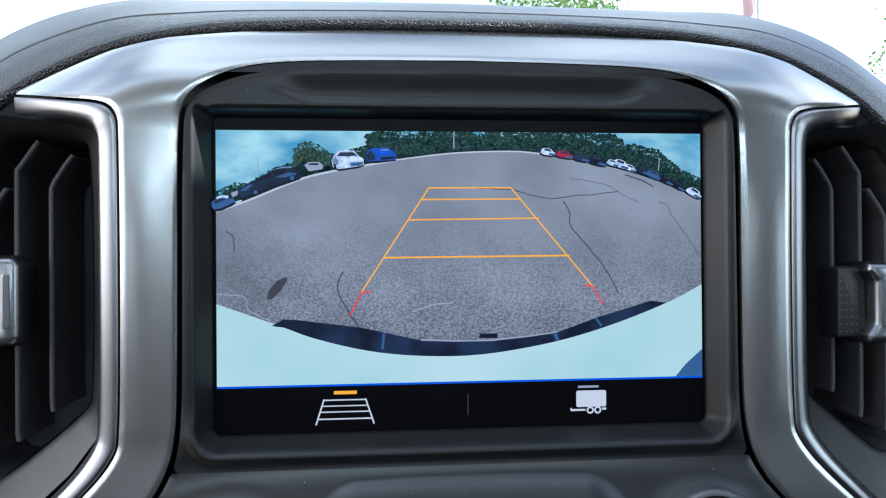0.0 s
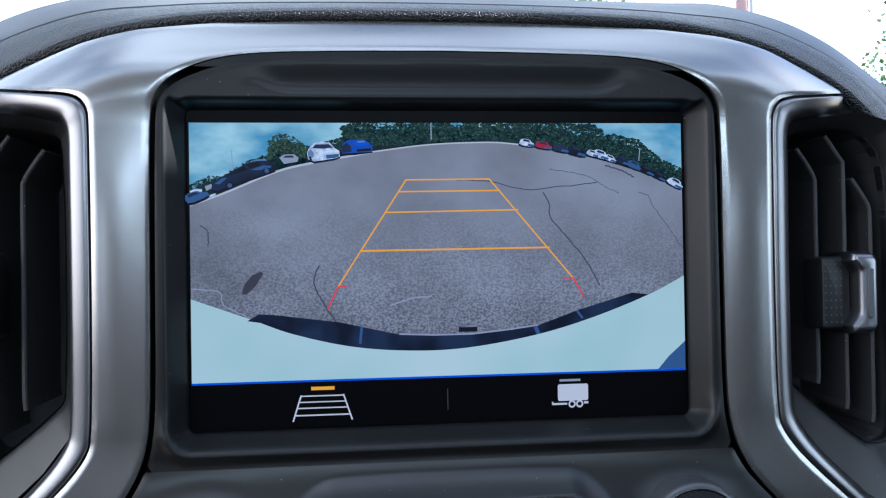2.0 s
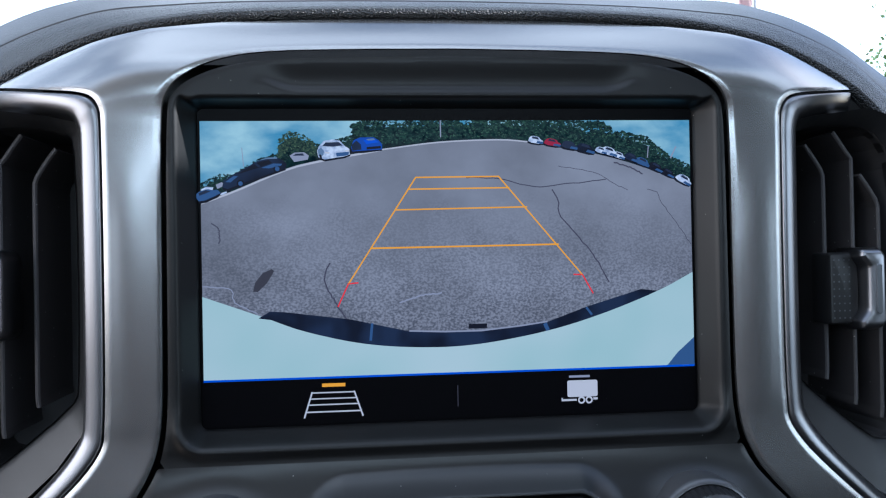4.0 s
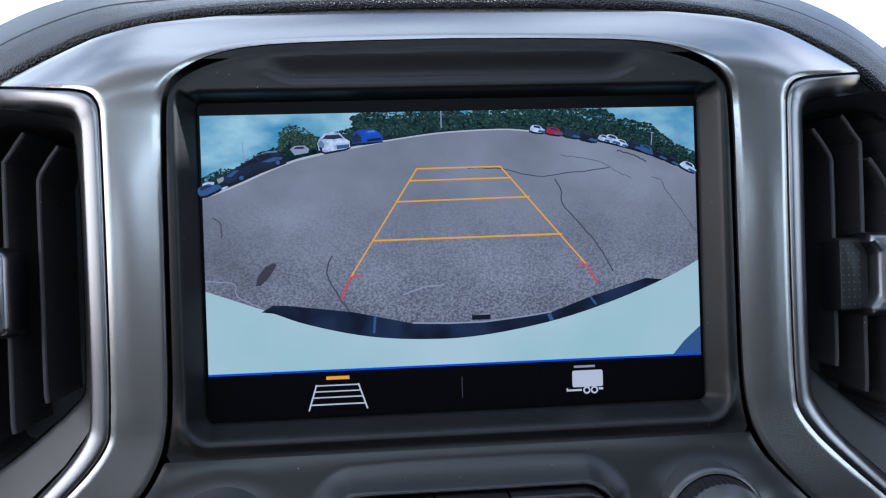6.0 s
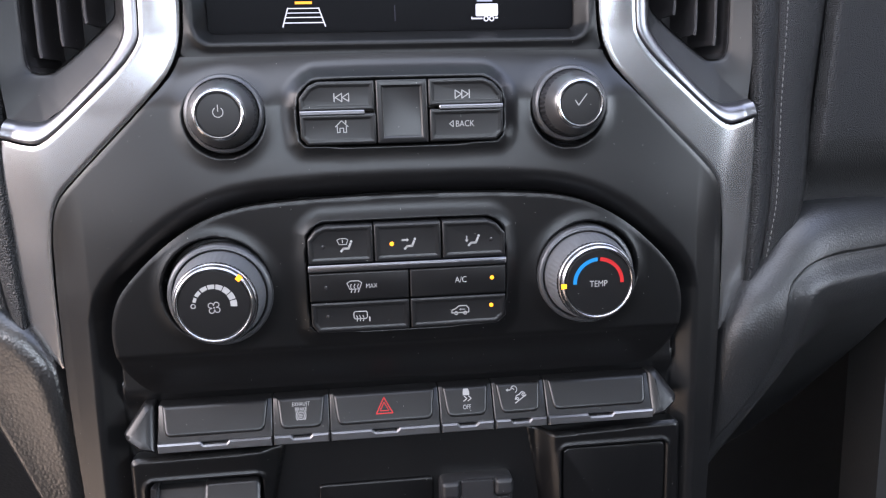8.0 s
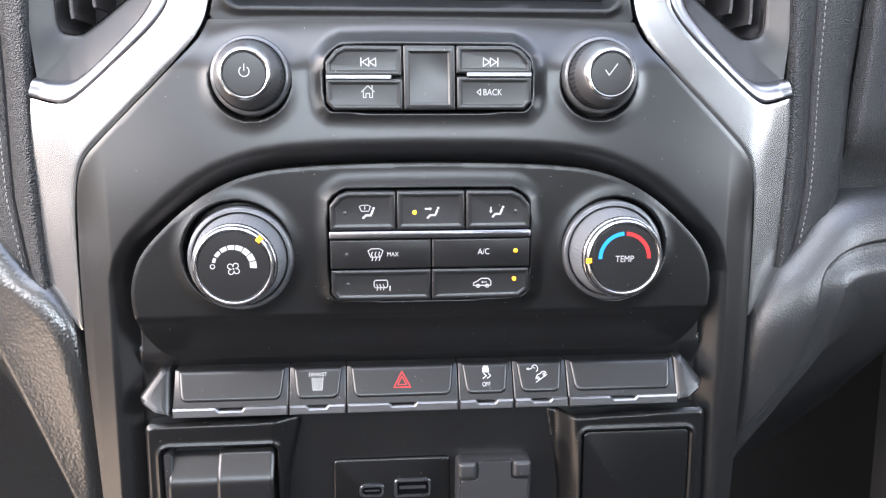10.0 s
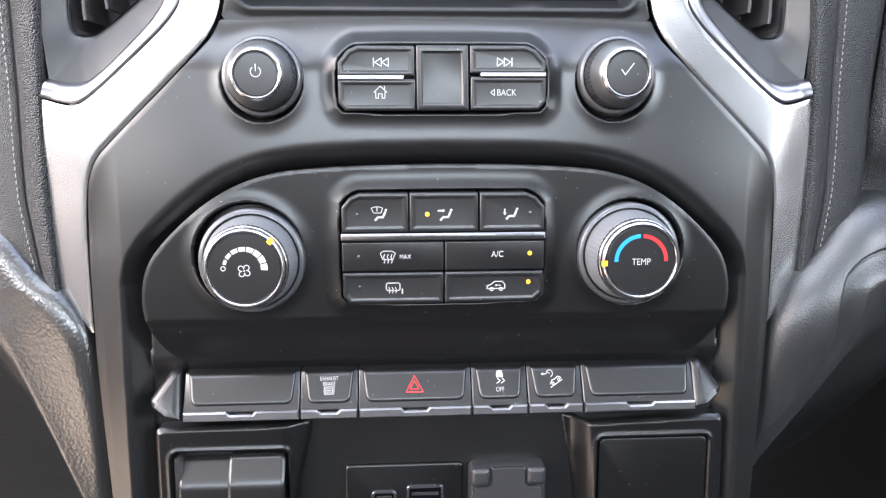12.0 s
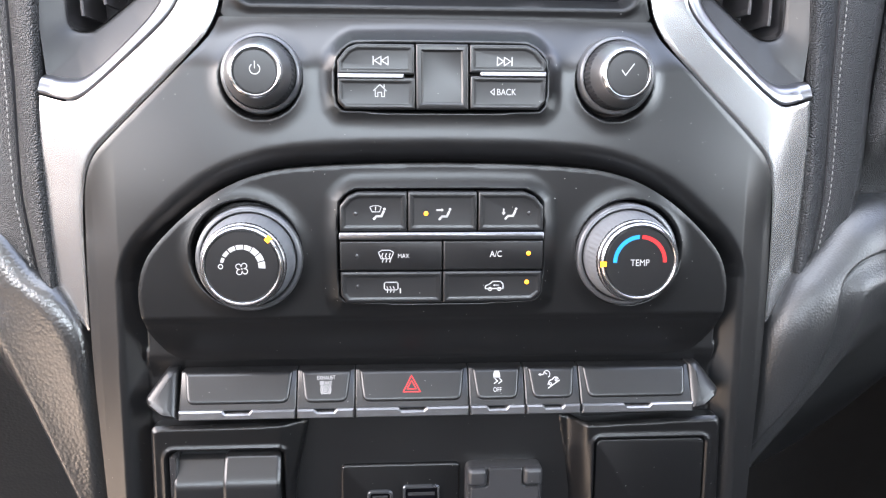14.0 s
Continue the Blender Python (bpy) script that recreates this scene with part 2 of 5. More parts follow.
def relief(name, sdf, height, bounds, cell, skirt=8.0):
    """A moulded skin: the depth height(x, z) over the region where sdf(x, z) < 0, with its edge turned back."""
    x0, x1, z0, z1 = bounds
    nx, nz = int(round((x1 - x0) / cell)) + 1, int(round((z1 - z0) / cell)) + 1
    x, z = np.meshgrid(np.linspace(x0, x1, nx), np.linspace(z0, z1, nz))
    ok = sdf(x, z) < -0.12 * cell
    ids = np.arange(nx * nz).reshape(nz, nx)
    quad = np.stack([ids[:-1, :-1], ids[:-1, 1:], ids[1:, 1:], ids[1:, :-1]], -1).reshape(-1, 4)
    full = quad[ok.ravel()[quad].all(1)]
    faces = [tuple(f) for f in full.tolist()]
    edges = {}
    for f in faces:
        for i, j in zip(f, f[1:] + f[:1]):
            edges[(i, j)] = 1
    rim = [(i, j) for i, j in edges if (j, i) not in edges]
    x, z = x.ravel(), z.ravel()
    line = np.unique(np.array(rim).ravel())
    for _ in range(3):
        u, v = x[line], z[line]
        d = sdf(u, v)
        gx, gz = (sdf(u + 0.05, v) - sdf(u - 0.05, v)) / 0.1, (sdf(u, v + 0.05) - sdf(u, v - 0.05)) / 0.1
        ln = np.maximum(gx * gx + gz * gz, 0.5)
        x[line], z[line] = u - d * gx / ln, v - d * gz / ln
    y = height(x, z)
    verts = np.stack([x.ravel(), y.ravel(), z.ravel()], 1)
    used = np.unique(full.ravel())
    remap = -np.ones(len(verts), int)
    remap[used] = np.arange(len(used))
    vs = verts[used].tolist()
    fs = [tuple(int(remap[i]) for i in f) for f in faces]
    if skirt:
        base = {}
        for i, j in rim:
            for k in (i, j):
                if k not in base:
                    base[k] = (len(vs), len(vs) + 1)
                    p = verts[k]
                    vs.append((p[0], p[1], p[2]))
                    vs.append((p[0], p[1] + skirt, p[2]))
            fs.append((base[j][0], base[i][0], base[i][1], base[j][1]))
    return mesh_from(name, vs, fs)


class Outline(list):
    """Points of a rounded outline, with the sharp outline and radii that it came from."""
    sharp, radius, count = (), 0.0, 4


def rounded(pts, r, n=4):
    """An outline with each corner rounded by r (a number, or one for each corner)."""
    out, m = Outline(), len(pts)
    rs = list(r) if isinstance(r, (list, tuple)) else [r] * m
    out.sharp, out.radius, out.count = [tuple(q) for q in pts], rs, n
    for i in range(m):
        p, a, b = Vector(pts[i]), Vector(pts[i - 1]), Vector(pts[(i + 1) % m])
        k = max(min(rs[i], 0.45 * (a - p).length, 0.45 * (b - p).length), 0.02)
        s, e = p + (a - p).normalized() * k, p + (b - p).normalized() * k
        for j in range(n + 1):
            t = j / n
            out.append(tuple(s * (1 - t) ** 2 + p * 2 * t * (1 - t) + e * t * t))
    return out


def box_outline(x0, x1, z0, z1, r, n=4):
    return rounded([(x0, z0), (x1, z0), (x1, z1), (x0, z1)], r, n)


def inset(poly, d):
    """A convex outline moved inwards by d."""
    if isinstance(poly, Outline):
        return np.array(rounded([tuple(q) for q in inset(poly.sharp, d)], [max(r - d * 0.8, 0.2 * r) for r in poly.radius], poly.count))
    p = np.asarray(poly, float)
    area = 0.5 * np.sum(p[:, 0] * np.roll(p[:, 1], -1) - np.roll(p[:, 0], -1) * p[:, 1])
    e = np.roll(p, -1, 0) - p
    e /= np.maximum(np.linalg.norm(e, axis=1, keepdims=True), 1e-9)
    nrm = np.stack([-e[:, 1], e[:, 0]], 1) * (1 if area > 0 else -1)
    n0 = np.roll(nrm, 1, 0)
    s = n0 + nrm
    s /= np.maximum(np.sum(s * nrm, 1, keepdims=True), 0.35)
    return p + s * d


def prism(name, poly, loops, shear=None, smooth=False):
    """A moulded block: rings of the outline at (inset, y), back to front, closed at the front."""
    p = np.asarray(poly, float)
    area = 0.5 * np.sum(p[:, 0] * np.roll(p[:, 1], -1) - np.roll(p[:, 0], -1) * p[:, 1])
    vs, fs, n = [], [], len(p)
    for d, y in loops:
        ring = inset(poly, d)
        for a, c in (ring if area > 0 else ring[::-1]):
            vs.append((a, y + (shear(a, c) if shear else 0), c))
    for k in range(len(loops) - 1):
        for i in range(n):
            j = (i + 1) % n
            fs.append((k * n + i, k * n + j, (k + 1) * n + j, (k + 1) * n + i))
    fs.append(tuple((len(loops) - 1) * n + i for i in range(n)))
    fs.append(tuple(range(n - 1, -1, -1)))
    me = mesh_from(name, vs, fs, False)
    if smooth:
        me.shade_smooth()
        me.set_sharp_from_angle(angle=radians(40))
    return me


def lathe(name, profile, cx, cz, seg=72, knurl=(), teeth=48, depth=0.35, tilt=(0, 0)):
    """A turned shape about an axis through (cx, cz): profile of (radius, y), back to front; knurl: rows cut with teeth."""
    vs, fs = [], []
    seg = max(seg, teeth * 4) if knurl else seg
    for k, (r, y) in enumerate(profile):
        for i in range(seg):
            a = 2 * math.pi * i / seg
            q = r - (depth if k in knurl and i % 4 in (0, 1) else 0)
            vs.append((cx + q * math.cos(a) + tilt[0] * y, y, cz + q * math.sin(a) + tilt[1] * y))
    for k in range(len(profile) - 1):
        for i in range(seg):
            j = (i + 1) % seg
            fs.append((k * seg + i, k * seg + j, (k + 1) * seg + j, (k + 1) * seg + i))
    fs.append(tuple((len(profile) - 1) * seg + i for i in range(seg)))
    me = mesh_from(name, vs, fs)
    me.set_sharp_from_angle(angle=radians(38))
    return me


class Flat:
    """Flat printed or displayed shapes in one plane."""

    def __init__(self, y, shear=None):
        self.y, self.shear, self.v, self.f = y, shear, [], []

    def poly(self, pts):
        p = [tuple(q) for q in pts]
        area = sum(p[i][0] * p[(i + 1) % len(p)][1] - p[(i + 1) % len(p)][0] * p[i][1] for i in range(len(p)))
        p = p if area > 0 else p[::-1]
        s = len(self.v)
        self.v += [(a, self.y + (self.shear(a, c) if self.shear else 0), c) for a, c in p]
        self.f.append(tuple(range(s, s + len(p))))
        return self

    def box(self, x0, x1, z0, z1, r=0):
        return self.poly(box_outline(x0, x1, z0, z1, r) if r else [(x0, z0), (x1, z0), (x1, z1), (x0, z1)])

    def line(self, pts, w):
        for a, b in zip(pts, pts[1:]):
            a, b = Vector(a), Vector(b)
            d = (b - a).normalized()
            s, n = d * w * 0.3, Vector((-d.y, d.x)) * w / 2
            self.poly([a - s - n, b + s - n, b + s + n, a - s + n])
        return self

    def strip(self, pts, w):
        p = np.asarray(pts, float)
        t = np.gradient(p, axis=0)
        n = np.stack([-t[:, 1], t[:, 0]], 1) / np.maximum(np.linalg.norm(t, axis=1, keepdims=True), 1e-6) * w / 2
        return self.poly([tuple(q) for q in np.vstack([p + n, (p - n)[::-1]])])

    def arc(self, cx, cz, r0, r1, a0, a1, n=24):
        t = [radians(a0 + (a1 - a0) * i / n) for i in range(n + 1)]
        for a, b in zip(t, t[1:]):
            self.poly([(cx + r0 * math.cos(a), cz + r0 * math.sin(a)), (cx + r1 * math.cos(a), cz + r1 * math.sin(a)),
                       (cx + r1 * math.cos(b), cz + r1 * math.sin(b)), (cx + r0 * math.cos(b), cz + r0 * math.sin(b))])
        return self

    def disc(self, cx, cz, r, n=20):
        return self.poly([(cx + r * math.cos(2 * math.pi * i / n), cz + r * math.sin(2 * math.pi * i / n)) for i in range(n)])

    def mesh(self, name):
        return mesh_from(name, self.v, self.f, False)


def lettering(name, text, cx, cz, y, size, shear=None, squeeze=0.85):
    """Flat letters of the given capital height, centred."""
    cu = bpy.data.curves.new(name, "FONT")
    cu.body, cu.size, cu.align_x, cu.align_y = text, size / 0.7, "CENTER", "CENTER"
    ob = new(name, cu)
    me = bpy.data.meshes.new_from_object(ob.evaluated_get(bpy.context.evaluated_depsgraph_get()))
    bpy.data.objects.remove(ob)
    co = np.array([v.co[:] for v in me.vertices])
    fs = [tuple(p.vertices) for p in me.polygons]
    bpy.data.meshes.remove(me)
    zs = co[:, 1] - (co[:, 1].max() + co[:, 1].min()) / 2
    v = [(cx + a * squeeze, y + (shear(cx + a * squeeze, cz + c) if shear else 0), cz + c) for a, c in zip(co[:, 0], zs)]
    return mesh_from(name, v, fs, False)

# ---- setting: the truck's cabin shell and the outdoors ----
def slabs(name, boxes, mat, label, category="wall"):
    """A wall from boxes (x0, x1, y0, y1, z0, z1) in metres."""
    vs, fs = [], []
    for x0, x1, y0, y1, z0, z1 in boxes:
        s = len(vs)
        vs += [(x, y, z) for z in (z0, z1) for y in (y0, y1) for x in (x0, x1)]
        fs += [tuple(s + i for i in f) for f in ((0, 2, 3, 1), (4, 5, 7, 6), (0, 1, 5, 4), (2, 6, 7, 3), (0, 4, 6, 2), (1, 3, 7, 5))]
    me = bpy.data.meshes.new(name)
    me.from_pydata(vs, [], fs)
    me.materials.append(mat)
    return tagged(new(name, me), label, category, kind="structure")


slabs("ceiling", [(-0.9, 0.9, -1.7, -0.56, 1.96, 2.0)], CLOTH, "grey fabric headliner of the cab", "ceiling")
slabs("floor", [(-0.9, 0.9, -1.7, 0.9, 0.62, 0.66)], CABIN, "dark carpeted cab floor", "floor")
# unseen side, kept dark above so the silver trim reflects less
slabs("wall_west", [(-0.9, -0.86, -1.7, 0.9, 1.0, 1.36), (-0.9, -0.86, -1.7, -1.45, 1.36, 1.96), (-0.9, -0.86, -0.94, -0.88, 1.36, 1.85), (-0.9, -0.86, -1.45, 0.1, 1.85, 1.96), (-0.9, -0.86, 0.1, 0.24, 1.36, 1.96)],
      DOORTRIM, "unseen upper cab side with an opening, kept dark for the silver's reflections", "wall")
# unseen sunlit reflector: throws a beige glow onto the flank and knee pad
slabs("wall_west_bounce", [(-0.9, -0.86, -1.7, 0.9, 0.66, 1.0)], TAN, "unseen tan lower cab side added to reflect sun onto the dash", "wall")
# opening sized so the sun lands on the tan lower side opposite
slabs("wall_east", [(0.86, 0.9, -1.7, 0.9, 0.66, 1.28), (0.86, 0.9, -1.7, -0.86, 1.28, 1.96), (0.86, 0.9, -0.86, -0.3, 1.75, 1.96), (0.86, 0.9, -0.3, 0.24, 1.28, 1.96), (0.86, 0.9, 0.24, 0.9, 1.28, 1.36)],
      CABIN, "plain dark cab side with an open window", "wall")
# unseen rear wall: warm tone above tints the silver's reflections
slabs("wall_south", [(-0.86, 0.86, -1.7, -1.66, 1.12, 1.67), (-0.86, 0.86, -1.7, -1.66, 1.86, 1.96), (-0.86, -0.62, -1.7, -1.66, 1.67, 1.86), (0.62, 0.86, -1.7, -1.66, 1.67, 1.86)],
      REARTONE, "unseen rear wall with an opening, toned brown-grey for warm reflections", "wall")
# its unseen lower part is dark so the lower stack reflects less
slabs("wall_south_lower", [(-0.86, 0.86, -1.7, -1.66, 0.66, 1.12)], CABIN, "unseen lower rear wall, kept dark for the lower stack's reflections", "wall")
slabs("wall_north", [(-0.86, 0.86, 0.86, 0.9, 0.66, 1.42), (-0.86, -0.32, 0.06, 0.86, 1.38, 1.42), (0.32, 0.86, 0.06, 0.86, 1.38, 1.42), (-0.86, -0.32, 0.06, 0.1, 0.66, 1.38), (0.32, 0.86, 0.06, 0.1, 0.66, 1.38)], CABIN, "plain dark bulkhead under the windscreen", "wall")

me = bpy.data.meshes.new("ground")
me.from_pydata([(-900, -900, 0), (900, -900, 0), (900, 900, 0), (-900, 900, 0)], [], [(0, 1, 2, 3)])
me.materials.append(ASPHALT)
tagged(new("ground", me), "grey asphalt lot around the truck", "ground", kind="structure")


def tree(x, y, height, spread, seed):
    rnd = random.Random(seed)
    ob = new("tree")
    ob.location = (x, y, 0)
    tagged(ob, "leafy green tree standing beyond the windscreen", "tree", "trees outside")
    vs, fs = [], []

    def limb(p, q, r0, r1):
        s, d = len(vs), (q - p).normalized()
        u = d.orthogonal().normalized()
        w = d.cross(u)
        for c, r in ((p, r0), (q, r1)):
            for i in range(8):
                k = i * math.pi / 4
                vs.append(tuple(c + u * r * math.cos(k) + w * r * math.sin(k)))
        for i in range(8):
            j = (i + 1) % 8
            fs.append((s + i, s + j, s + 8 + j, s + 8 + i))

    top = Vector((0.2, 0.1, height * 0.72))
    limb(Vector((0, 0, 0)), top, 0.24, 0.1)
    ends = [top]
    for i in range(9):
        a, p = rnd.uniform(0, 6.28), Vector((0, 0, height * rnd.uniform(0.35, 0.7)))
        q = p + Vector((math.cos(a) * spread * 0.7, math.sin(a) * spread * 0.7, height * rnd.uniform(0.08, 0.25)))
        limb(p, q, 0.1, 0.03)
        ends.append(q)
    me = bpy.data.meshes.new("trunk")
    me.from_pydata(vs, [], fs)
    me.materials.append(BARK)
    o = new("trunk", me)
    o.parent = ob
    lv, lf = [], []
    for e in ends:
        for _ in range(900):
            c = e + Vector((rnd.gauss(0, spread * 0.3), rnd.gauss(0, spread * 0.3), rnd.gauss(0.2, height * 0.09)))
            n = Vector((rnd.gauss(0, 1), rnd.gauss(0, 1), rnd.gauss(0.5, 1))).normalized()
            u = n.orthogonal().normalized() * rnd.uniform(0.05, 0.12)
            w = n.cross(u) * 0.6
            s = len(lv)
            lv += [tuple(c - u), tuple(c + w), tuple(c + u), tuple(c - w)]
            lf.append((s, s + 1, s + 2, s + 3))
    me = bpy.data.meshes.new("crown")
    me.from_pydata(lv, [], lf)
    me.materials.append(LEAF)
    o = new("crown", me)
    o.parent = ob
    tagged(o, kind="stuff")


tree(6.3, 25.0, 10.6, 1.9, 3)
tree(18.8, 25.0, 8.6, 2.2, 4)

flag = tagged(new("flag_pole"), "slim steel pole flying a pale red flag", "flag")
flag.location = (13.0, 25.0, 0)


def flag_parts():
    vs = [(0.05 * math.cos(i * math.pi / 5), 0.05 * math.sin(i * math.pi / 5), z) for z in (0, 10.9) for i in range(10)]
    me = bpy.data.meshes.new("pole")
    me.from_pydata(vs, [], [(i, (i + 1) % 10, 10 + (i + 1) % 10, 10 + i) for i in range(10)] + [tuple(range(10, 20))])
    me.materials.append(POLE)
    new("pole", me).parent = flag
    v, f = [], []
    for i in range(13):
        for j in range(7):
            v.append((-0.06 - i * 0.045, 0.08 * math.sin(i * 0.9 + j * 0.3), 10.75 - j * 0.2 - i * 0.09))
    for i in range(12):
        for j in range(6):
            f.append((i * 7 + j, i * 7 + j + 1, (i + 1) * 7 + j + 1, (i + 1) * 7 + j))
    me = bpy.data.meshes.new("cloth")
    me.from_pydata(v, [], f)
    me.shade_smooth()
    me.materials.append(FLAGRED)
    new("cloth", me).parent = flag


flag_parts()

# ---- outlines of the dashboard: right halves, top middle first ----
FASCIA_R = [(0, 174.7), (40, 174.2), (66, 173.2), (80, 170.5), (91, 165.4), (97, 159.5), (99, 152), (99.4, 93), (99.6, 60), (100.3, 45),
            (103, 33), (111, 19.5), (155, -22.5), (164, -32), (168.5, -45), (170.5, -68), (171, -115), (170.5, -142), (169, -172), (167, -215), (166, -262), (0, -262)]
RING_OUT = [(162, 165.5), (140, 161.4), (124.5, 159.7), (119.8, 156.4), (118.4, 150), (118.4, 46.4), (120.5, 38), (131, 25.5), (162, -1.5), (170.5, -6.8), (178, -6), (188.5, -3.2)]
SILVER_R = [(0, 188.3), (40, 188), (80, 186.3), (105, 183.3), (125, 179.2), (143, 173.2), (160, 167.2)] + [tuple(q) for q in chaikin(RING_OUT, 2, False)] + \
    [(190.7, -30), (190.3, -67), (189, -95), (171, -119)]
CENTRE_R = [(0, -33.5), (45, -34), (75, -36.5), (94, -42), (112, -52), (133, -72), (140, -84), (142.8, -95), (142.8, -262), (0, -262)]

fascia_line = chaikin(mirror(FASCIA_R), 2)
fascia_sdf = poly_sdf(fascia_line)
centre_sdf = poly_sdf(chaikin(mirror(CENTRE_R), 1))
screen_sdf = rect_sdf(-88.8, 88.8, 44.2, 155.0, 2.0)
audio_isle = poly_sdf(chaikin([(-47.9, -5.8), (-44.3, -9.7), (45.3, -9.6), (48.9, -5.7), (48.9, 13.0), (43.9, 18.7), (39.2, 20.8), (-38.8, 20.7), (-43.3, 18.5), (-47.9, 12.7)], 1))


def edge_round(d, r):
    k = np.clip(r - d, 0, r)
    return r - np.sqrt(np.maximum(r * r - k * k, 0))


def fascia_height(x, z):
    ax = np.abs(x)
    face = -9.5 - 9.5 * step(38, 8, z) + 7.0 * np.clip(ax / 165, 0, 1) ** 2.2 * step(40, 22, z)
    face = face + (1.4 - 5.4 * step(30, -56, z)) * (1 - np.clip(ax / 165, 0, 1) ** 4)
    face = face + 0.3 * np.maximum(ax - 152, 0) * step(-20, -70, z)
    s = screen_sdf(x, z)
    slope = 1.45 + 2.0 * step(-1.5, 1.5, (z - 155) - (ax - 88.8)) * step(150, 154, z) + 0.3 * step(47, 43, z)
    y = soft_max(1.0 - slope * s, face, 1.0 + 1.2 * step(50, 42, z))
    y = y - 1.4 * np.exp(-((s - 6.4) / 2.2) ** 2) * step(56, 42, z)
    zc = z - 3.0 * np.clip((ax - 52) / 12, 0, 1) ** 2
    y = y + 1.7 * step(172, 162, zc) * step(159.0, 162.2, zc) * step(72, 54, ax)
    y = np.where(s < 0, 3.0, y)
    c = centre_sdf(x, z)
    y = y + (11.5 - 3.0 * step(-85, -50, z)) * np.clip(1 - c / 12.5, 0, 1) ** (1.15 + 1.1 * step(-85, -50, z))
    y = np.where(c < 0, -9.0 + 6.0 * step(-128, -142, z), y)
    isle = audio_isle(x, z)
    y = y + (-22.0 - y) * np.clip(1 - np.maximum(isle, 0) / 9.5, 0, 1) ** 2 * step(-33, -20, z)
    y = y + (-15.0 - y) * (1 - step(-0.3, 0.9, isle))
    r = np.hypot(ax - 82.7, z - 4.8)
    y = y - 1.2 * np.clip(1 - np.maximum(r - 18.8, 0) / 8.0, 0, 1) ** 2
    y = y + (-12.0 - y) * (1 - step(17.7, 18.9, r))
    return y + edge_round(np.maximum(-fascia_skin(x, z), 0), 0.3)


def fascia_skin(x, z):
    """The fascia's own edge, inside the silver trim by a gap that widens over the top."""
    return fascia_sdf(x, z) + 1.2 + 1.5 * step(158, 173, z)


stack = thing("center_stack", (0, 0, -262), "black moulded plastic centre stack of a truck dashboard", "center stack")
part("fascia", relief("fascia", lambda x, z: np.maximum(fascia_skin(x, z), z - 33.0), fascia_height, (-171.5, 171.5, -262.5, 175.5), 0.85, 60), PLASTIC, stack)

part("screen_surround", relief("screen_surround", lambda x, z: np.maximum(fascia_skin(x, z), 33.0 - z), fascia_height, (-100, 100, 32.5, 175.5), 0.75, 3), SURROUND, stack, "matt black moulded screen surround")

# climate panel, a raised lobe on the stack
CLIMATE_R = [(0, -33.8), (34, -34.2), (60, -35.4), (78, -37.2), (95, -42.3), (113, -53), (132, -71), (139, -82), (141.8, -97), (138.5, -115), (130.5, -128.5), (120, -131), (0, -130)]
climate_sdf = poly_sdf(chaikin(mirror(CLIMATE_R), 2))
climate_isle = poly_sdf(chaikin([(-47.4, -94.8), (-44.1, -99.0), (43.2, -99.0), (48.1, -94.7), (48.1, -53.2), (43.9, -48.2), (39.2, -46.0), (-38.8, -46.1), (-43.3, -48.0), (-47.4, -52.8)], 1))


def climate_height(x, z):
    d = -climate_sdf(x, z)
    y = -23.5 + 11.0 * step(-107, -131, z) * 0.9 + 1.5 * step(-106, -110, z)
    isle = climate_isle(x, z)
    y = y - 2.8 * np.clip(1 - np.maximum(isle, 0) / 9.5, 0, 1) ** 2
    y = y + (-18.0 - y) * (1 - step(-0.3, 0.9, isle))
    r = np.hypot(np.abs(x) - 90.8, z + 76.2)
    y = y - 1.5 * np.clip(1 - np.maximum(r - 25.2, 0) / 8.0, 0, 1) ** 2
    y = y + (-16.0 - y) * (1 - step(24.4, 25.7, r))
    return y + edge_round(d, 0.4)


part("climate_panel", relief("climate_panel", climate_sdf, climate_height, (-142.2, 142.2, -131.5, -33.3), 0.8, 9), PANEL, stack)

# ---- dashboard: silver arch, vinyl pads, knee bolsters ----
dash = thing("dashboard", (0, 60, -260), "black vinyl dashboard with a satin silver arch trim", "dashboard")
inner = FASCIA_R[:17]
right_side = np.array(SILVER_R + inner[::-1])
silver_poly = np.vstack([right_side, right_side[::-1] * [-1, 1]])
band_sdf = poly_sdf(silver_poly)


def silver_sdf(x, z):
    return np.maximum(band_sdf(x, z), 0.6 - fascia_sdf(x, z))


def silver_height(x, z, rounding=True):
    ax = np.abs(x)
    y = -9.5 - 2.5 * step(45, 10, z) + 0 * x
    y = y + 0.9 * ((ax - 109) / 10) ** 2 * step(126, 114, ax) * step(34, 60, z) * step(146, 110, z)
    w = z + 0.52 * 7.0 * np.log1p(np.exp(np.clip((ax - 112) / 7.0, -30, 30))) * step(140, 162, z)
    y = y + 16.0 * np.clip((w - 158) / 30.5, 0, 1.4) ** 2.0 - 2.0 * step(148, 172, z)
    y = y + 0.16 * np.log1p(np.exp((ax - 118) / 9.0)) * 9.0 * step(112, 168, z)
    y = y + 0.34 * 2.5 * np.log1p(np.exp(np.clip((ax - 173 + 5 * step(-2, -50, z)) / 2.5, -30, 30))) * step(8, -6, z) + 0.07 * np.maximum(ax - 105, 0) * step(50, 5, z)
    y = y + 0.03 * 8.0 * np.log1p(np.exp(np.clip((-34 - z) / 8.0, -30, 30)))
    if rounding:
        d = np.clip(-silver_sdf(x, z), 0, 2.2)
        y = y + 0.5 * (1 - d / 2.2) ** 2
    return y


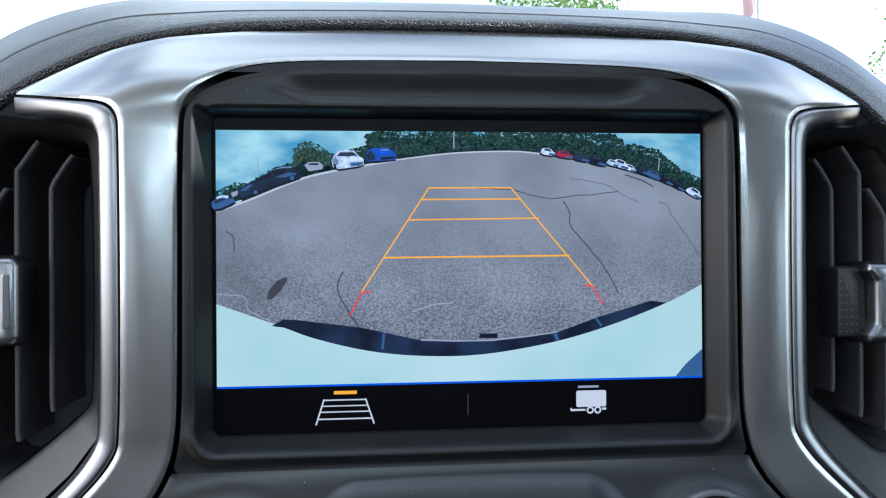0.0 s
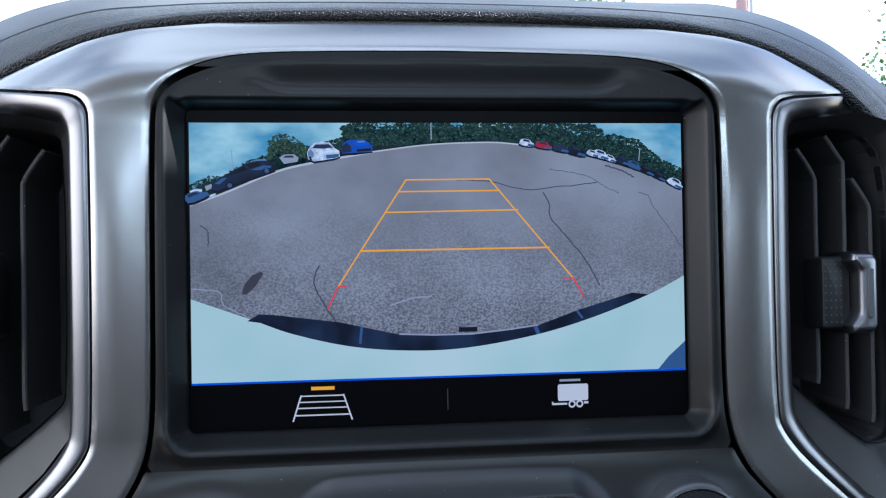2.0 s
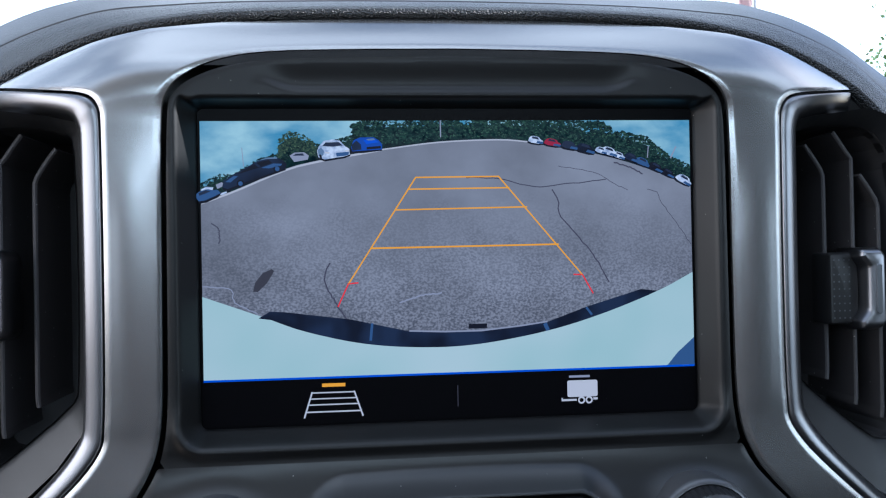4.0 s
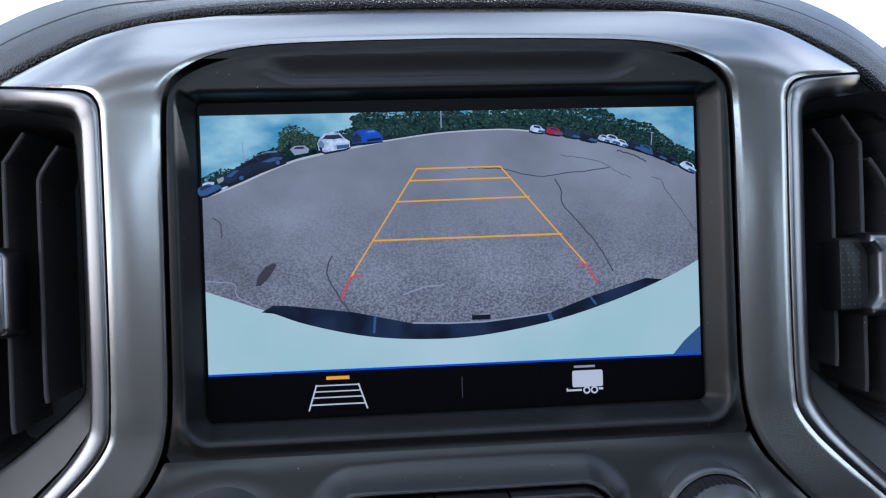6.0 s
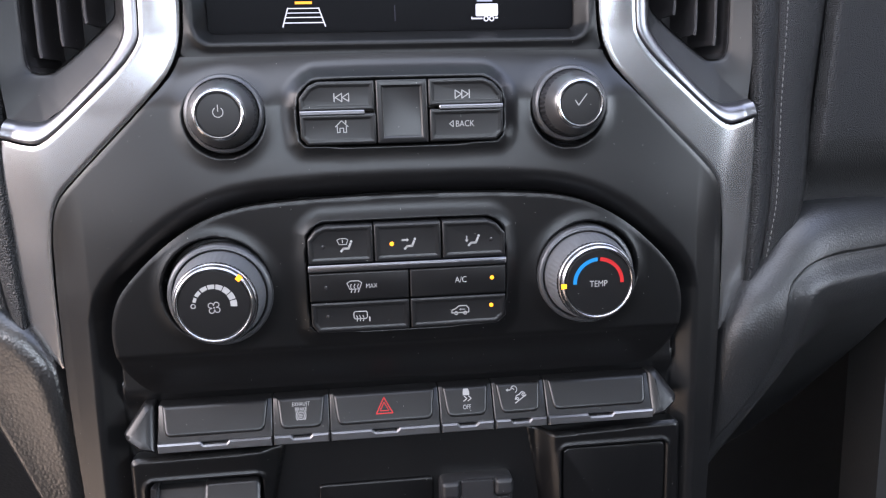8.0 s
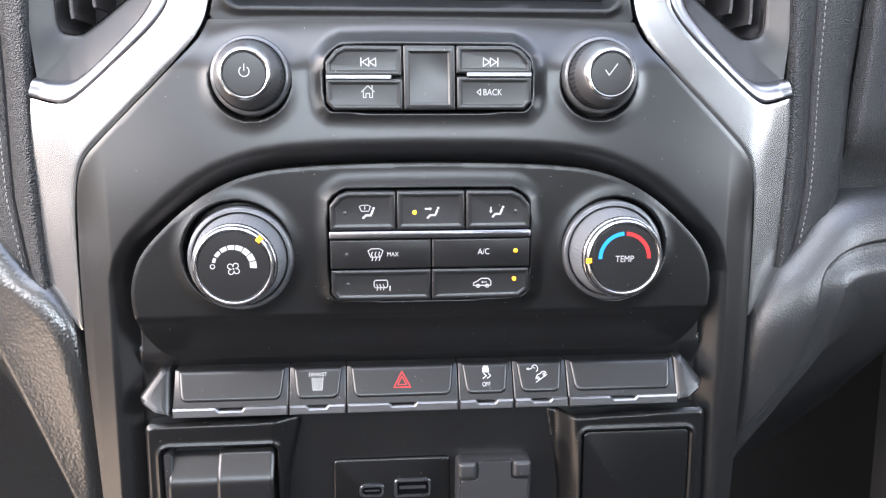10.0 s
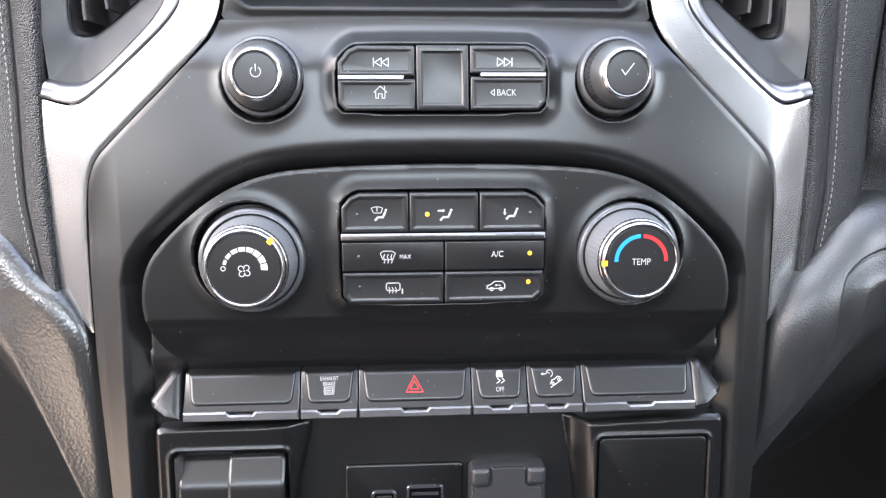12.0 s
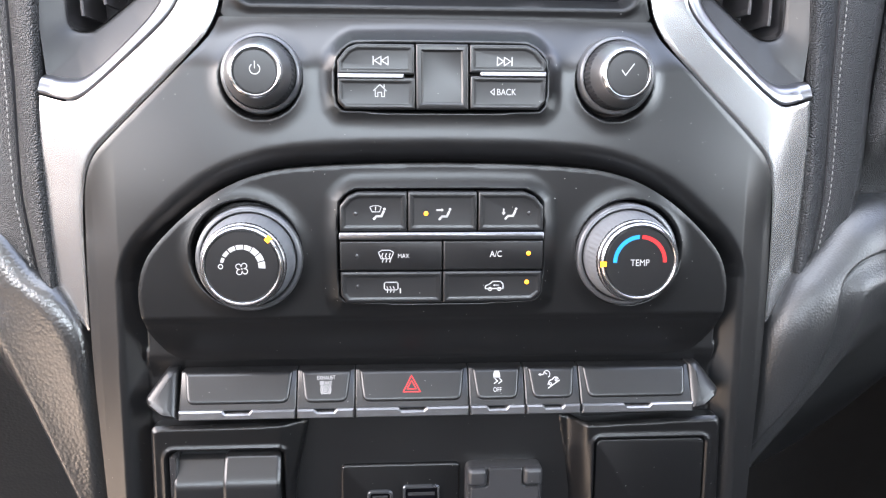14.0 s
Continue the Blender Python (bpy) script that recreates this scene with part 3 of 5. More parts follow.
part("trim_panel", relief("trim_panel", silver_sdf, silver_height, (-192, 192, -120, 189.5), 0.6, 1.6), SATIN, dash, "satin silver painted arch trim")


def spline(pts, n):
    """Points evenly along a smooth curve through pts."""
    p = np.asarray(pts, float)
    q = np.vstack([2 * p[0] - p[1], p, 2 * p[-1] - p[-2]])
    out = []
    for i in range(1, len(q) - 2):
        for t in np.linspace(0, 1, 24, endpoint=False):
            a, b, c, d = q[i - 1:i + 3]
            out.append(0.5 * (2 * b + (c - a) * t + (2 * a - 5 * b + 4 * c - d) * t ** 2 + (3 * b - a - 3 * c + d) * t ** 3))
    out = np.array(out + [p[-1]])
    s = np.concatenate([[0], np.cumsum(np.linalg.norm(np.diff(out[:, :2], axis=0), axis=1))])
    u = np.linspace(0, s[-1], n)
    return np.stack([np.interp(u, s, out[:, k]) for k in range(p.shape[1])], 1)


# x, z, y, blend from the top's section to the side's
PAD = [(0, 188.9, 5, 0), (40, 188.6, 5, 0), (80, 187.2, 6, 0.04), (105, 184.6, 8.5, 0.14), (125, 180.8, 12, 0.3), (143, 174.6, 16, 0.42), (160, 167, 20, 0.5), (172, 157, 20, 0.56),
       (180.5, 143, 17, 0.72), (185, 125, 12, 0.95), (186.3, 100, 8, 1), (187.3, 50, 5, 1), (188.6, 0, 4, 1), (189.3, -40, 3, 1), (188.6, -75, 3, 1), (186.5, -112, 3, 1)]
TOP_SEC = [(0, 1), (1.2, -1.2), (3.2, -0.9), (5.2, 2.0), (9.4, 12), (12.8, 21), (13.0, 22.2), (11.0, 23.0), (11.0, 25.0), (14.9, 26), (15.6, 28), (23, 46), (30.4, 66), (36, 116), (38, 400)]
CORNER_SEC = [(0, 1), (1.2, -1.8), (3.6, -1.8), (6.6, 1), (14, 8), (20.0, 15.2), (20.3, 16.4), (18.4, 17.6), (18.4, 19.0), (22.0, 18.8), (22.9, 19.6), (31, 31), (40, 44), (48, 80), (52, 240)]
SIDE_SEC = [(0, 8), (0.5, -1.5), (2.0, -3.6), (4.0, -3.8), (9, -1.8), (13.0, 1.2), (13.4, 1.9), (13.6, 4.4), (14.2, 4.4), (14.5, 1.6), (15.4, 1.1), (24, 1.6), (33, 3.2), (38, 6.5), (39, 60)]
half = spline(PAD, 190)
full = np.vstack([half[::-1] * [-1, 1, 1, 1], half[1:]])
tang = np.gradient(full[:, :2], axis=0)
tang /= np.linalg.norm(tang, axis=1, keepdims=True)
out_n = np.stack([-tang[:, 1], tang[:, 0]], 1)


def pad_point(i, k):
    w = full[i, 3] * 2
    a, b, w = (TOP_SEC, CORNER_SEC, w) if w < 1 else (CORNER_SEC, SIDE_SEC, w - 1)
    o, y = ((1 - w) * a[k][c] + w * b[k][c] for c in (0, 1))
    if b is SIDE_SEC:
        o *= 1 + w * (np.interp(full[i, 1], (-115, -91, -52, 5, 60, 107), (0.5, 0.66, 0.92, 1.0, 1.18, 1.28)) - 1)
    return (full[i, 0] + out_n[i, 0] * o, full[i, 2] + y, full[i, 1] + out_n[i, 1] * o)


def pad_strip(name, k0, k1, i0=0, i1=None):
    vs, fs, m = [], [], k1 - k0 + 1
    rows = range(i0, len(full) if i1 is None else i1)
    for i in rows:
        vs += [pad_point(i, k) for k in range(k0, k1 + 1)]
    for i in range(len(rows) - 1):
        for k in range(m - 1):
            fs.append((i * m + k, (i + 1) * m + k, (i + 1) * m + k + 1, i * m + k + 1))
    return mesh_from(name, vs, fs)


part("front_roll", pad_strip("front_roll", 0, 6), LEATHER, dash, "coarsely grained black vinyl roll")
part("seam", pad_strip("seam", 6, 9), DEEP, dash, "black gap between the vinyl pads")
left_end = max(i for i in range(len(full) // 2) if full[i, 3] > 0.7)
right_end = len(full) - 1 - left_end
part("upper_pad", pad_strip("upper_pad", 9, 14, left_end, right_end + 1), PADTOP, dash, "smooth black soft-touch upper pad")
part("side_pad", pad_strip("side_pad", 9, 14, 0, left_end + 1), SIDELEATHER, dash, "grained black vinyl side pad")
part("side_pad", pad_strip("side_pad", 9, 14, right_end), SIDELEATHER, dash, "grained black vinyl side pad")


def stitches(side):
    vs, fs = [], []
    idx = [i for i in range(len(full)) if full[i, 0] * side > 150 and full[i, 3] > 0.6]
    pts = np.array([pad_point(i, 10) for i in idx])
    nxt = np.array([pad_point(i, 11) for i in idx])
    pts = pts + (nxt - pts) * 0.22
    s = np.concatenate([[0], np.cumsum(np.linalg.norm(np.diff(pts, axis=0), axis=1))])
    u = 0.0
    while u < s[-1] - 3:
        a, b = (Vector([np.interp(u + d, s, pts[:, k]) for k in range(3)]) for d in (0, 2.2))
        d = (b - a).normalized()
        w = d.cross(Vector((0, -1, 0))).normalized()
        n = Vector((0, -1, 0))
        base = len(vs)
        for f, r, h in ((0, 0.12, 0.0), (0.25, 0.32, 0.45), (0.75, 0.32, 0.45), (1, 0.12, 0.0)):
            c = a + (b - a) * f + n * (0.15 + h)
            for q in range(5):
                k = 2 * math.pi * q / 5
                vs.append(tuple(c + w * r * math.cos(k) + n * r * math.sin(k)))
        for j in range(3):
            for q in range(5):
                t = (q + 1) % 5
                fs.append((base + j * 5 + q, base + j * 5 + t, base + j * 5 + 5 + t, base + j * 5 + 5 + q))
        u += 3.3
    return mesh_from("stitching", vs, fs)


for side in (-1, 1):
    part("stitching", stitches(side), THREAD, dash, "line of grey stitches along the vinyl seam", "stuff")

# added near-black sheet: gives the shade seen through the trim's gaps
plate = mesh_from("gap_shade", [(-196, 66, -262), (196, 66, -262), (196, 66, 150), (150, 66, 186), (-150, 66, 186), (-196, 66, 150)], [(0, 1, 2, 3, 4, 5)], False)
part("gap_shade", plate, PANEL, dash, "black sheet added behind the trim as shade in its gaps")

# knee bolsters either side of the stack
BOLSTER_R = [(165, -330), (164, -205), (166, -160), (168.5, -133), (172.5, -116), (178, -104), (185, -93), (193, -85.5), (202, -76), (212, -63), (225, -55), (246, -51), (330, -50), (330, -330)]
DOOR_R = [(430, -80), (246, -80), (226, -83), (213, -91), (208.5, -101), (207.5, -130), (202, -145), (190, -165), (172, -195), (160, -235), (157, -420), (430, -420)]
PAD_L = [(165, -330), (163, -205), (164, -165), (168, -137), (172, -116), (178, -105), (186, -95), (196, -88), (204, -78), (213, -66), (226, -57), (246, -52), (330, -50), (330, -330)]
pad_left_sdf, pad_right_sdf = poly_sdf(chaikin(PAD_L, 2)), poly_sdf(chaikin(BOLSTER_R, 2))
door_sdf = poly_sdf(chaikin(DOOR_R, 2))


def bolster_sdf(x, z):
    return np.where(x < 0, pad_left_sdf(-x, z), pad_right_sdf(x, z))


def bolster_height(x, z):
    """Left: a rounded knee pad that bulges towards the driver; right: the glove box door and its surround."""
    ax = np.abs(x)
    d = -bolster_sdf(x, z)
    w = np.where(x < 0, 14.0, 30.0)
    e = np.clip(d / w, 0, 1)
    y = 4.0 - np.where(x < 0, 15.0, 28.0) * np.sqrt(1 - (1 - e) ** 2) + np.where(x < 0, 0.29, 0.36) * np.maximum(ax - 175, 0)
    g = door_sdf(ax, z)
    soft = 10.0 * np.log1p(np.exp(np.clip((-112 - z) / 10.0, -30, 60)))
    right = 0.3 * soft + 5.0 * (1 - step(0, 1.6, np.abs(g))) + 5.0 * step(-0.5, 1.5, -g) - 6.0 * step(1.5, 16, -g)
    right = right + 0.8 * soft * step(2, 44, -g)
    q = -0.937 * (x + 202) - 0.35 * (z + 110) - 16.0
    left = 0.1 * np.clip(-95 - z, 0, 120) - 1.7 * 2.0 * np.log1p(np.exp(np.clip(q / 8.0, -30, 60))) * step(-90, -120, z) + 0.5 * np.clip(-110 - z, 0, 150) * step(0, 16, q)
    return y + np.where(x < 0, left, right)


for side in (-1, 1):
    b = (-330, -156, -330, -49) if side < 0 else (156, 330, -330, -49)
    part("knee_bolster", relief("knee_bolster", bolster_sdf, bolster_height, b, 1.1, 30), BOLSTER if side < 0 else GLOVEBOX, dash, "grained black lower dash moulding")

PANEL_R = [(330, 106), (252, 106), (243, 102), (238, 90), (234.5, 58), (231, 8), (227, -40), (222, -70), (330, -80)]
panel_line = poly_sdf(chaikin(PANEL_R, 2))


def panel_sdf(x, z):
    return panel_line(np.abs(x), z)


def panel_height(x, z):
    """A padded dash panel beyond the stitched side pad, with a rolled edge."""
    d = np.maximum(-panel_sdf(x, z), 0)
    return 9.0 + 18.0 * step(-15, -55, z) + edge_round(d, 6.0) + 0.12 * np.maximum(np.abs(x) - 240, 0)


for side in (-1, 1):
    b = (-330, -200, -82, 108) if side < 0 else (200, 330, -82, 108)
    part("side_panel", relief("side_panel", panel_sdf, panel_height, b, 1.8, 30), SIDELEATHER, dash, "grained black padded dash panel")
    # added dark sheet that closes the gaps beside the side panel
    s = np.array([(198, 60, -112), (330, 60, -112), (330, 60, 128), (200, 60, 128)], float) * [side, 1, 1]
    part("backing", mesh_from("backing", s, [(0, 1, 2, 3) if side > 0 else (3, 2, 1, 0)], False), DEEP, dash, "dark sheet added behind the gaps")

# ---- air vents ----
RING_IN = [(186.5, 5.4), (181, 4.2), (170, 3.2), (161, 8.6), (138.5, 29.4), (129.2, 42), (127.4, 52), (127.7, 146), (130.2, 151.2), (140, 153.4), (162, 156.2)]
OPENING = [(134, 145), (133.8, 57), (136.6, 51.2), (164.5, 28.4), (171, 27.2), (177.2, 29), (178.4, 38), (178, 130), (172, 146.5), (160, 151.5), (138.5, 150)]


def ring_mesh(side):
    """The surround: a rounded bar lofted between its outer and inner outlines."""
    back = [(162, 156.2), (140, 153.6), (130.6, 151.6), (128.4, 149), (127.7, 144), (127.3, 50), (129, 41.5), (138.5, 29), (161, 8.6), (169, 4.6), (177, 4.8), (186.5, 6.6)]
    o, q = chaikin(RING_OUT, 3, False), chaikin(back, 3, False)
    prof = [(0.08, 8.0), (0.08, 1.6), (0.11, 0.9), (0.17, 0.6), (0.28, 0.6), (0.5, 1.0), (0.7, 1.8), (0.84, 3.2), (0.94, 5.4), (1.0, 8.0), (1.0, 24.0)]
    vs, fs, m = [], [], len(prof)
    for a, b in zip(o, q):
        y0 = float(silver_height(np.array([[min(a[0], 183.0)]]), np.array([[a[1]]]), False)[0, 0])
        for u, y in prof:
            vs.append((side * (a[0] + (b[0] - a[0]) * u), y0 + y, a[1] + (b[1] - a[1]) * u))
    for i in range(len(o) - 1):
        for k in range(m - 1):
            f = (i * m + k, i * m + k + 1, i * m + m + k + 1, i * m + m + k)
            fs.append(f if side > 0 else f[::-1])
    e = [tuple(range(m)), tuple(range(len(vs) - m, len(vs)))]
    me = mesh_from("surround", vs, fs + e)
    me.set_sharp_from_angle(angle=radians(50))
    return me


open_sdf = poly_sdf(chaikin(OPENING, 2))
frame_raw = poly_sdf([(x, z) for x, z in RING_IN] + [(176, 152), (190, 120), (191, 60)])


def frame_sdf(x, z):
    return np.maximum(frame_raw(np.abs(x), z) + 1.6 * step(150, 140, z) * step(176, 166, np.abs(x)), -open_sdf(np.abs(x), z))


def frame_height(x, z):
    o = open_sdf(np.abs(x), z)
    k = np.maximum(o, 0) / (np.maximum(o, 0) + np.maximum(-frame_raw(np.abs(x), z), 0.3))
    return 13.0 - 8.5 * k + edge_round(np.maximum(o, 0), 0.8)


def ribbon(name, pts, y0, y1, w):
    """A blade along the outline pts (x, z), from depth y0 to y1, of thickness w."""
    p = np.asarray(pts, float)
    t = np.gradient(p, axis=0)
    t /= np.linalg.norm(t, axis=1, keepdims=True)
    n = np.stack([-t[:, 1], t[:, 0]], 1) * w / 2
    vs, fs = [], []
    for a, q in zip(p, n):
        for k, y in ((-1, y1), (-1, y0 + 0.5), (-0.4, y0), (0.4, y0), (1, y0 + 0.5), (1, y1)):
            vs.append((a[0] + q[0] * k, y, a[1] + q[1] * k))
    for i in range(len(p) - 1):
        for k in range(6):
            j = (k + 1) % 6
            fs.append((i * 6 + k, i * 6 + j, i * 6 + 6 + j, i * 6 + 6 + k))
    fs += [tuple(range(5, -1, -1)), tuple(range(len(vs) - 6, len(vs)))]
    return mesh_from(name, vs, fs, False)


def air_vent(side):
    s = side
    vent = thing("air_vent", (s * 155, 10, 28), "tall dash air vent with chrome surround and vertical black slats", "air vent", "dash air vents")
    b = (-192, -117, -8, 166.5) if s < 0 else (117, 192, -8, 166.5)
    part("surround", ring_mesh(s), CHROME, vent, "satin chrome surround")
    part("frame", relief("frame", frame_sdf, frame_height, b, 0.9, 4), VENTBLACK, vent)
    o = chaikin(OPENING, 1)
    vs = [(s * x, y, z) for y in (12.5, 64) for x, z in o]
    n = len(o)
    fs = [(i, (i + 1) % n, n + (i + 1) % n, n + i) for i in range(n)] + [tuple(range(n, 2 * n))]
    part("duct", mesh_from("duct", vs, fs if s > 0 else [f[::-1] for f in fs], False), DEEP, vent)
    for x, lo, hi in ((149.0, 50, 133), (160.9, 39.5, 138), (171.8, 34, 121)):
        line = spline([(s * (x - 7.5), hi + 10.5), (s * (x - 5.6), hi + 8), (s * (x - 0.6), hi), (s * x, hi - 4), (s * x, (lo + hi) / 2), (s * x, lo + 5), (s * (x - 0.4), lo + 1)], 26)
        part("slat", ribbon("slat", line if s > 0 else line[::-1], 14.5, 48, 1.7), SLAT, vent)
    x0, dz = (146.4, 0.3) if s > 0 else (-176.0, 5.0)
    tab = part("tab", prism("tab", box_outline(x0, x0 + 12.5, 72.5 + dz, 100.5 + dz, 1.5), [(0, 20), (0, 9.6), (0.8, 8.2), (1.5, 8.0)], smooth=True), VENTBLACK, vent, "dimpled black slider tab")
    o = [(9.4, 70.6), (18.6, 70.6), (21.0, 73.4), (21.0, 99.6), (18.6, 102.4), (9.4, 102.4), (8.8, 98.6), (12.0, 94.6), (12.0, 78.4), (8.8, 74.4)]
    o = rounded([(x0 + a, c + dz) for a, c in o], [1.5, 2, 2, 2, 2, 1.5, 1, 2, 2, 1], 4)
    part("grip", prism("grip", o, [(0, 18), (0, 7.0), (0.3, 5.2), (0.9, 3.6), (1.7, 2.5), (2.4, 2.2)], smooth=True), CHROME, tab, "chrome finger grip with flared ends")
    part("grip_inlay", prism("grip_inlay", box_outline(x0 + 15.4, x0 + 17.8, 77 + dz, 96 + dz, 1.1), [(0, 4), (0, 2.0), (0.3, 1.8)]), DARKCHROME, tab)
    d = Flat(7.9)
    for i in range(4):
        for j in range(9):
            d.disc(x0 + 1.9 + i * 2.1, 75.2 + dz + j * 2.8, 0.36, 8)
    part("dimples", d.mesh("dimples"), DARKCHROME, tab, kind="stuff")
    return vent


air_vent(-1)
air_vent(1)


# ---- knobs ----
def audio_knob(x, z, label, name):
    k = thing(name, (x, -12, z), label, "knob", "audio knobs")
    part("skirt", lathe("skirt", [(18.2, -12), (18.2, -21.4), (17.8, -22.8), (17.0, -23.6), (16.3, -23.8), (15.9, -23.2), (15.9, -21)], x, z), COLLAR, k, "satin grey skirt")
    part("grip", lathe("grip", [(15.9, -22), (15.9, -24.6), (15.2, -30.0), (14.9, -31)], x, z, knurl=(1, 2), teeth=44, depth=0.4), KNURLDARK, k, "knurled black grip ring")
    part("crown", lathe("crown", [(15.0, -30.4), (14.7, -31.6), (12.4, -37.0), (11.6, -38.7), (11.2, -39.0)], x, z), CROWN, k, "satin grey chrome crown")
    part("rim", lathe("rim", [(11.7, -38.2), (11.4, -39.2), (10.9, -39.8), (10.3, -40.1), (9.8, -39.9), (9.4, -39.2)], x, z), BRIGHT, k, "bright chrome rim")
    cap = part("cap", lathe("cap", [(9.5, -36), (9.5, -39.2), (9.0, -39.7), (5, -39.8)], x, z), BUTTON, k)
    return k, cap


k, cap = audio_knob(-81.8, 6.6, "round black power knob with satin chrome crown", "volume_knob")
f = Flat(-39.95)
f.arc(-81.8, 7.6, 2.0, 2.4, 125, 415).box(-82.0, -81.6, 7.8, 10.9)
part("symbol", f.mesh("symbol"), INK, cap)
k, cap = audio_knob(82.3, 7.2, "round black tuning knob with satin chrome crown", "tuning_knob")
f = Flat(-39.95)
f.line([(79.6, 8.6), (81.2, 6.4), (85.0, 11.4)], 0.5)
part("symbol", f.mesh("symbol"), INK, cap)


def climate_knob(x, z, label, name):
    k = thing(name, (x, -16, z), label, "knob", "climate knobs")
    part("collar", lathe("collar", [(24.6, -16), (24.6, -26.4), (24.2, -27.6), (23.4, -28.2), (22.4, -28.3), (21.9, -27.6), (21.9, -24)], x, z), COLLAR, k, "satin grey collar")
    part("skirt", lathe("skirt", [(22.2, -22), (21.6, -26), (21.2, -27.2)], x, z), DEEP, k)
    part("grip", lathe("grip", [(21.3, -26), (21.3, -29), (20.9, -32.5), (20.0, -38.6), (19.4, -41.6), (19.0, -43)], x, z, knurl=(2, 3, 4), teeth=56, depth=0.13), KNURL, k, "finely knurled grey grip ring")
    part("crown", lathe("crown", [(19.2, -42), (18.9, -44.2), (18.5, -44.6), (18.2, -44.4), (18.1, -45.4), (17.7, -46.6), (17.0, -47.2), (16.5, -47.15), (16.1, -46.7), (15.8, -46.2)], x, z), BRIGHT, k, "bright chrome crown ring")
    cap = part("cap", lathe("cap", [(15.9, -43), (15.9, -46.4), (15.5, -46.8), (8, -46.9)], x, z), BUTTON, k)
    return k, cap


def pointer(parent, x, z, deg):
    f = Flat(-47.3)
    f.arc(x, z, 15.6, 18.3, deg - 4.0, deg + 4.0, 4)
    part("pointer", f.mesh("pointer"), AMBER, parent, "lit amber pointer")


FX, FZ = -88.9, -77.9
k, cap = climate_knob(FX, FZ, "black fan speed knob with lit amber pointer", "fan_knob")
pointer(k, FX, FZ, 46)
f = Flat(-47.05)
f.arc(FX - 9.1, FZ + 0.2, 0.75, 1.15, 0, 360, 16)
for a, w, h in ((160, 7.0, 0.7), (139.5, 8.6, 0.85), (117, 9.6, 0.95), (94.5, 9.8, 1.0), (72, 9.8, 1.1), (49.5, 10.0, 1.3), (27, 9.8, 1.45), (5, 9.2, 1.5)):
    f.arc(FX, FZ, 8.8 - h, 8.8 + h, a - w, a + w, 5)
for q in range(4):
    a = radians(52 + 90 * q)
    cx, cz = FX + 1.75 * math.cos(a), FZ - 0.9 + 1.75 * math.sin(a)
    f.arc(cx, cz, 0.95, 1.35, 52 + 90 * q - 155, 52 + 90 * q + 140, 12)
f.disc(FX, FZ - 0.9, 0.4)
part("symbol", f.mesh("symbol"), INK, cap)

k, cap = climate_knob(89.3, -76.9, "black temperature knob with blue and red arcs", "temperature_knob")
pointer(k, 89.3, -76.9, 183)
part("blue_arc", Flat(-47.05).arc(89.3, -76.9, 10.6, 12.4, 93, 181).mesh("blue_arc"), BLUEINK, cap, "blue cold arc")
part("red_arc", Flat(-47.05).arc(89.3, -76.9, 10.6, 12.4, -1, 87).mesh("red_arc"), REDINK, cap, "red hot arc")
part("lettering", lettering("lettering", "TEMP", 89.3, -77.2, -47.05, 3.0), INK, cap)


# ---- button clusters ----
def button(name, poly, y, parent, mat=BUTTON, dish=0.34):
    loops = [(0, -14), (0, y + 0.7), (0.35, y + 0.15), (0.8, y)]
    if dish:
        loops += [(1.5 + dish, y), (2.1 + dish, y + 0.82 * dish), (2.6 + dish, y + dish)]
    return part(name, prism(name, rounded(poly, 0.6, 2) if len(poly) < 9 else poly, loops, smooth=True), mat, parent)


audio = thing("audio_button_panel", (0, -14, -10), "black audio button cluster with chrome accents", "button panel")
AY = -26.0
rew = button("button", [(-47.4, 6.3), (-12.4, 6.3), (-12.4, 20), (-38.5, 20), (-43, 18), (-47.4, 12.5)], AY, audio)
home = button("button", [(-47.4, -5.5), (-44, -9.2), (-12.0, -9.2), (-12.0, 5.2), (-47.4, 5.2)], AY, audio)
button("button", [(-11.6, -9.2), (12.6, -9.2), (12.2, 20.2), (-11.8, 20.2)], AY, audio, dish=1.0)
fwd = button("button", [(12.8, 7.5), (48.2, 7.5), (48.2, 12.8), (43.5, 18.2), (39, 20.2), (12.8, 20.2)], AY, audio)
bck = button("button", [(13.2, -9.0), (45, -9.0), (48.4, -5.4), (48.4, 6.3), (13.2, 6.3)], AY, audio)
for p, x0, x1, z in ((rew, -47.3, -17.2, 5.7), (fwd, 17.8, 48.2, 7.0)):
    part("accent", prism("accent", box_outline(x0, x1, z - 1.0, z + 1.0, 0.5, 2), [(0, -20), (0, AY - 0.9), (0.4, AY - 1.3)], smooth=True), CHROME, p, "chrome accent bar")
SY = AY + 0.22
f = Flat(SY)
f.box(-31.3, -30.8, 10.6, 14.6)
for x in (-30.5, -27.3):
    f.line([(x, 12.6), (x + 3.0, 14.5), (x + 3.0, 10.7), (x, 12.6)], 0.45)
part("symbol", f.mesh("symbol"), INK, rew)
f = Flat(SY)
f.box(32.0, 32.5, 10.8, 14.8)
for x in (31.7, 28.5):
    f.line([(x, 12.8), (x - 3.0, 14.7), (x - 3.0, 10.9), (x, 12.8)], 0.45)
part("symbol", f.mesh("symbol"), INK, fwd)
f = Flat(SY)
f.line([(-31.0, -0.8), (-28.1, 2.0), (-25.2, -0.8)], 0.45)
f.line([(-30.2, -0.6), (-30.2, -3.4), (-29.0, -3.4), (-29.0, -1.5), (-27.3, -1.5), (-27.3, -3.4), (-26.0, -3.4), (-26.0, -0.6)], 0.4)
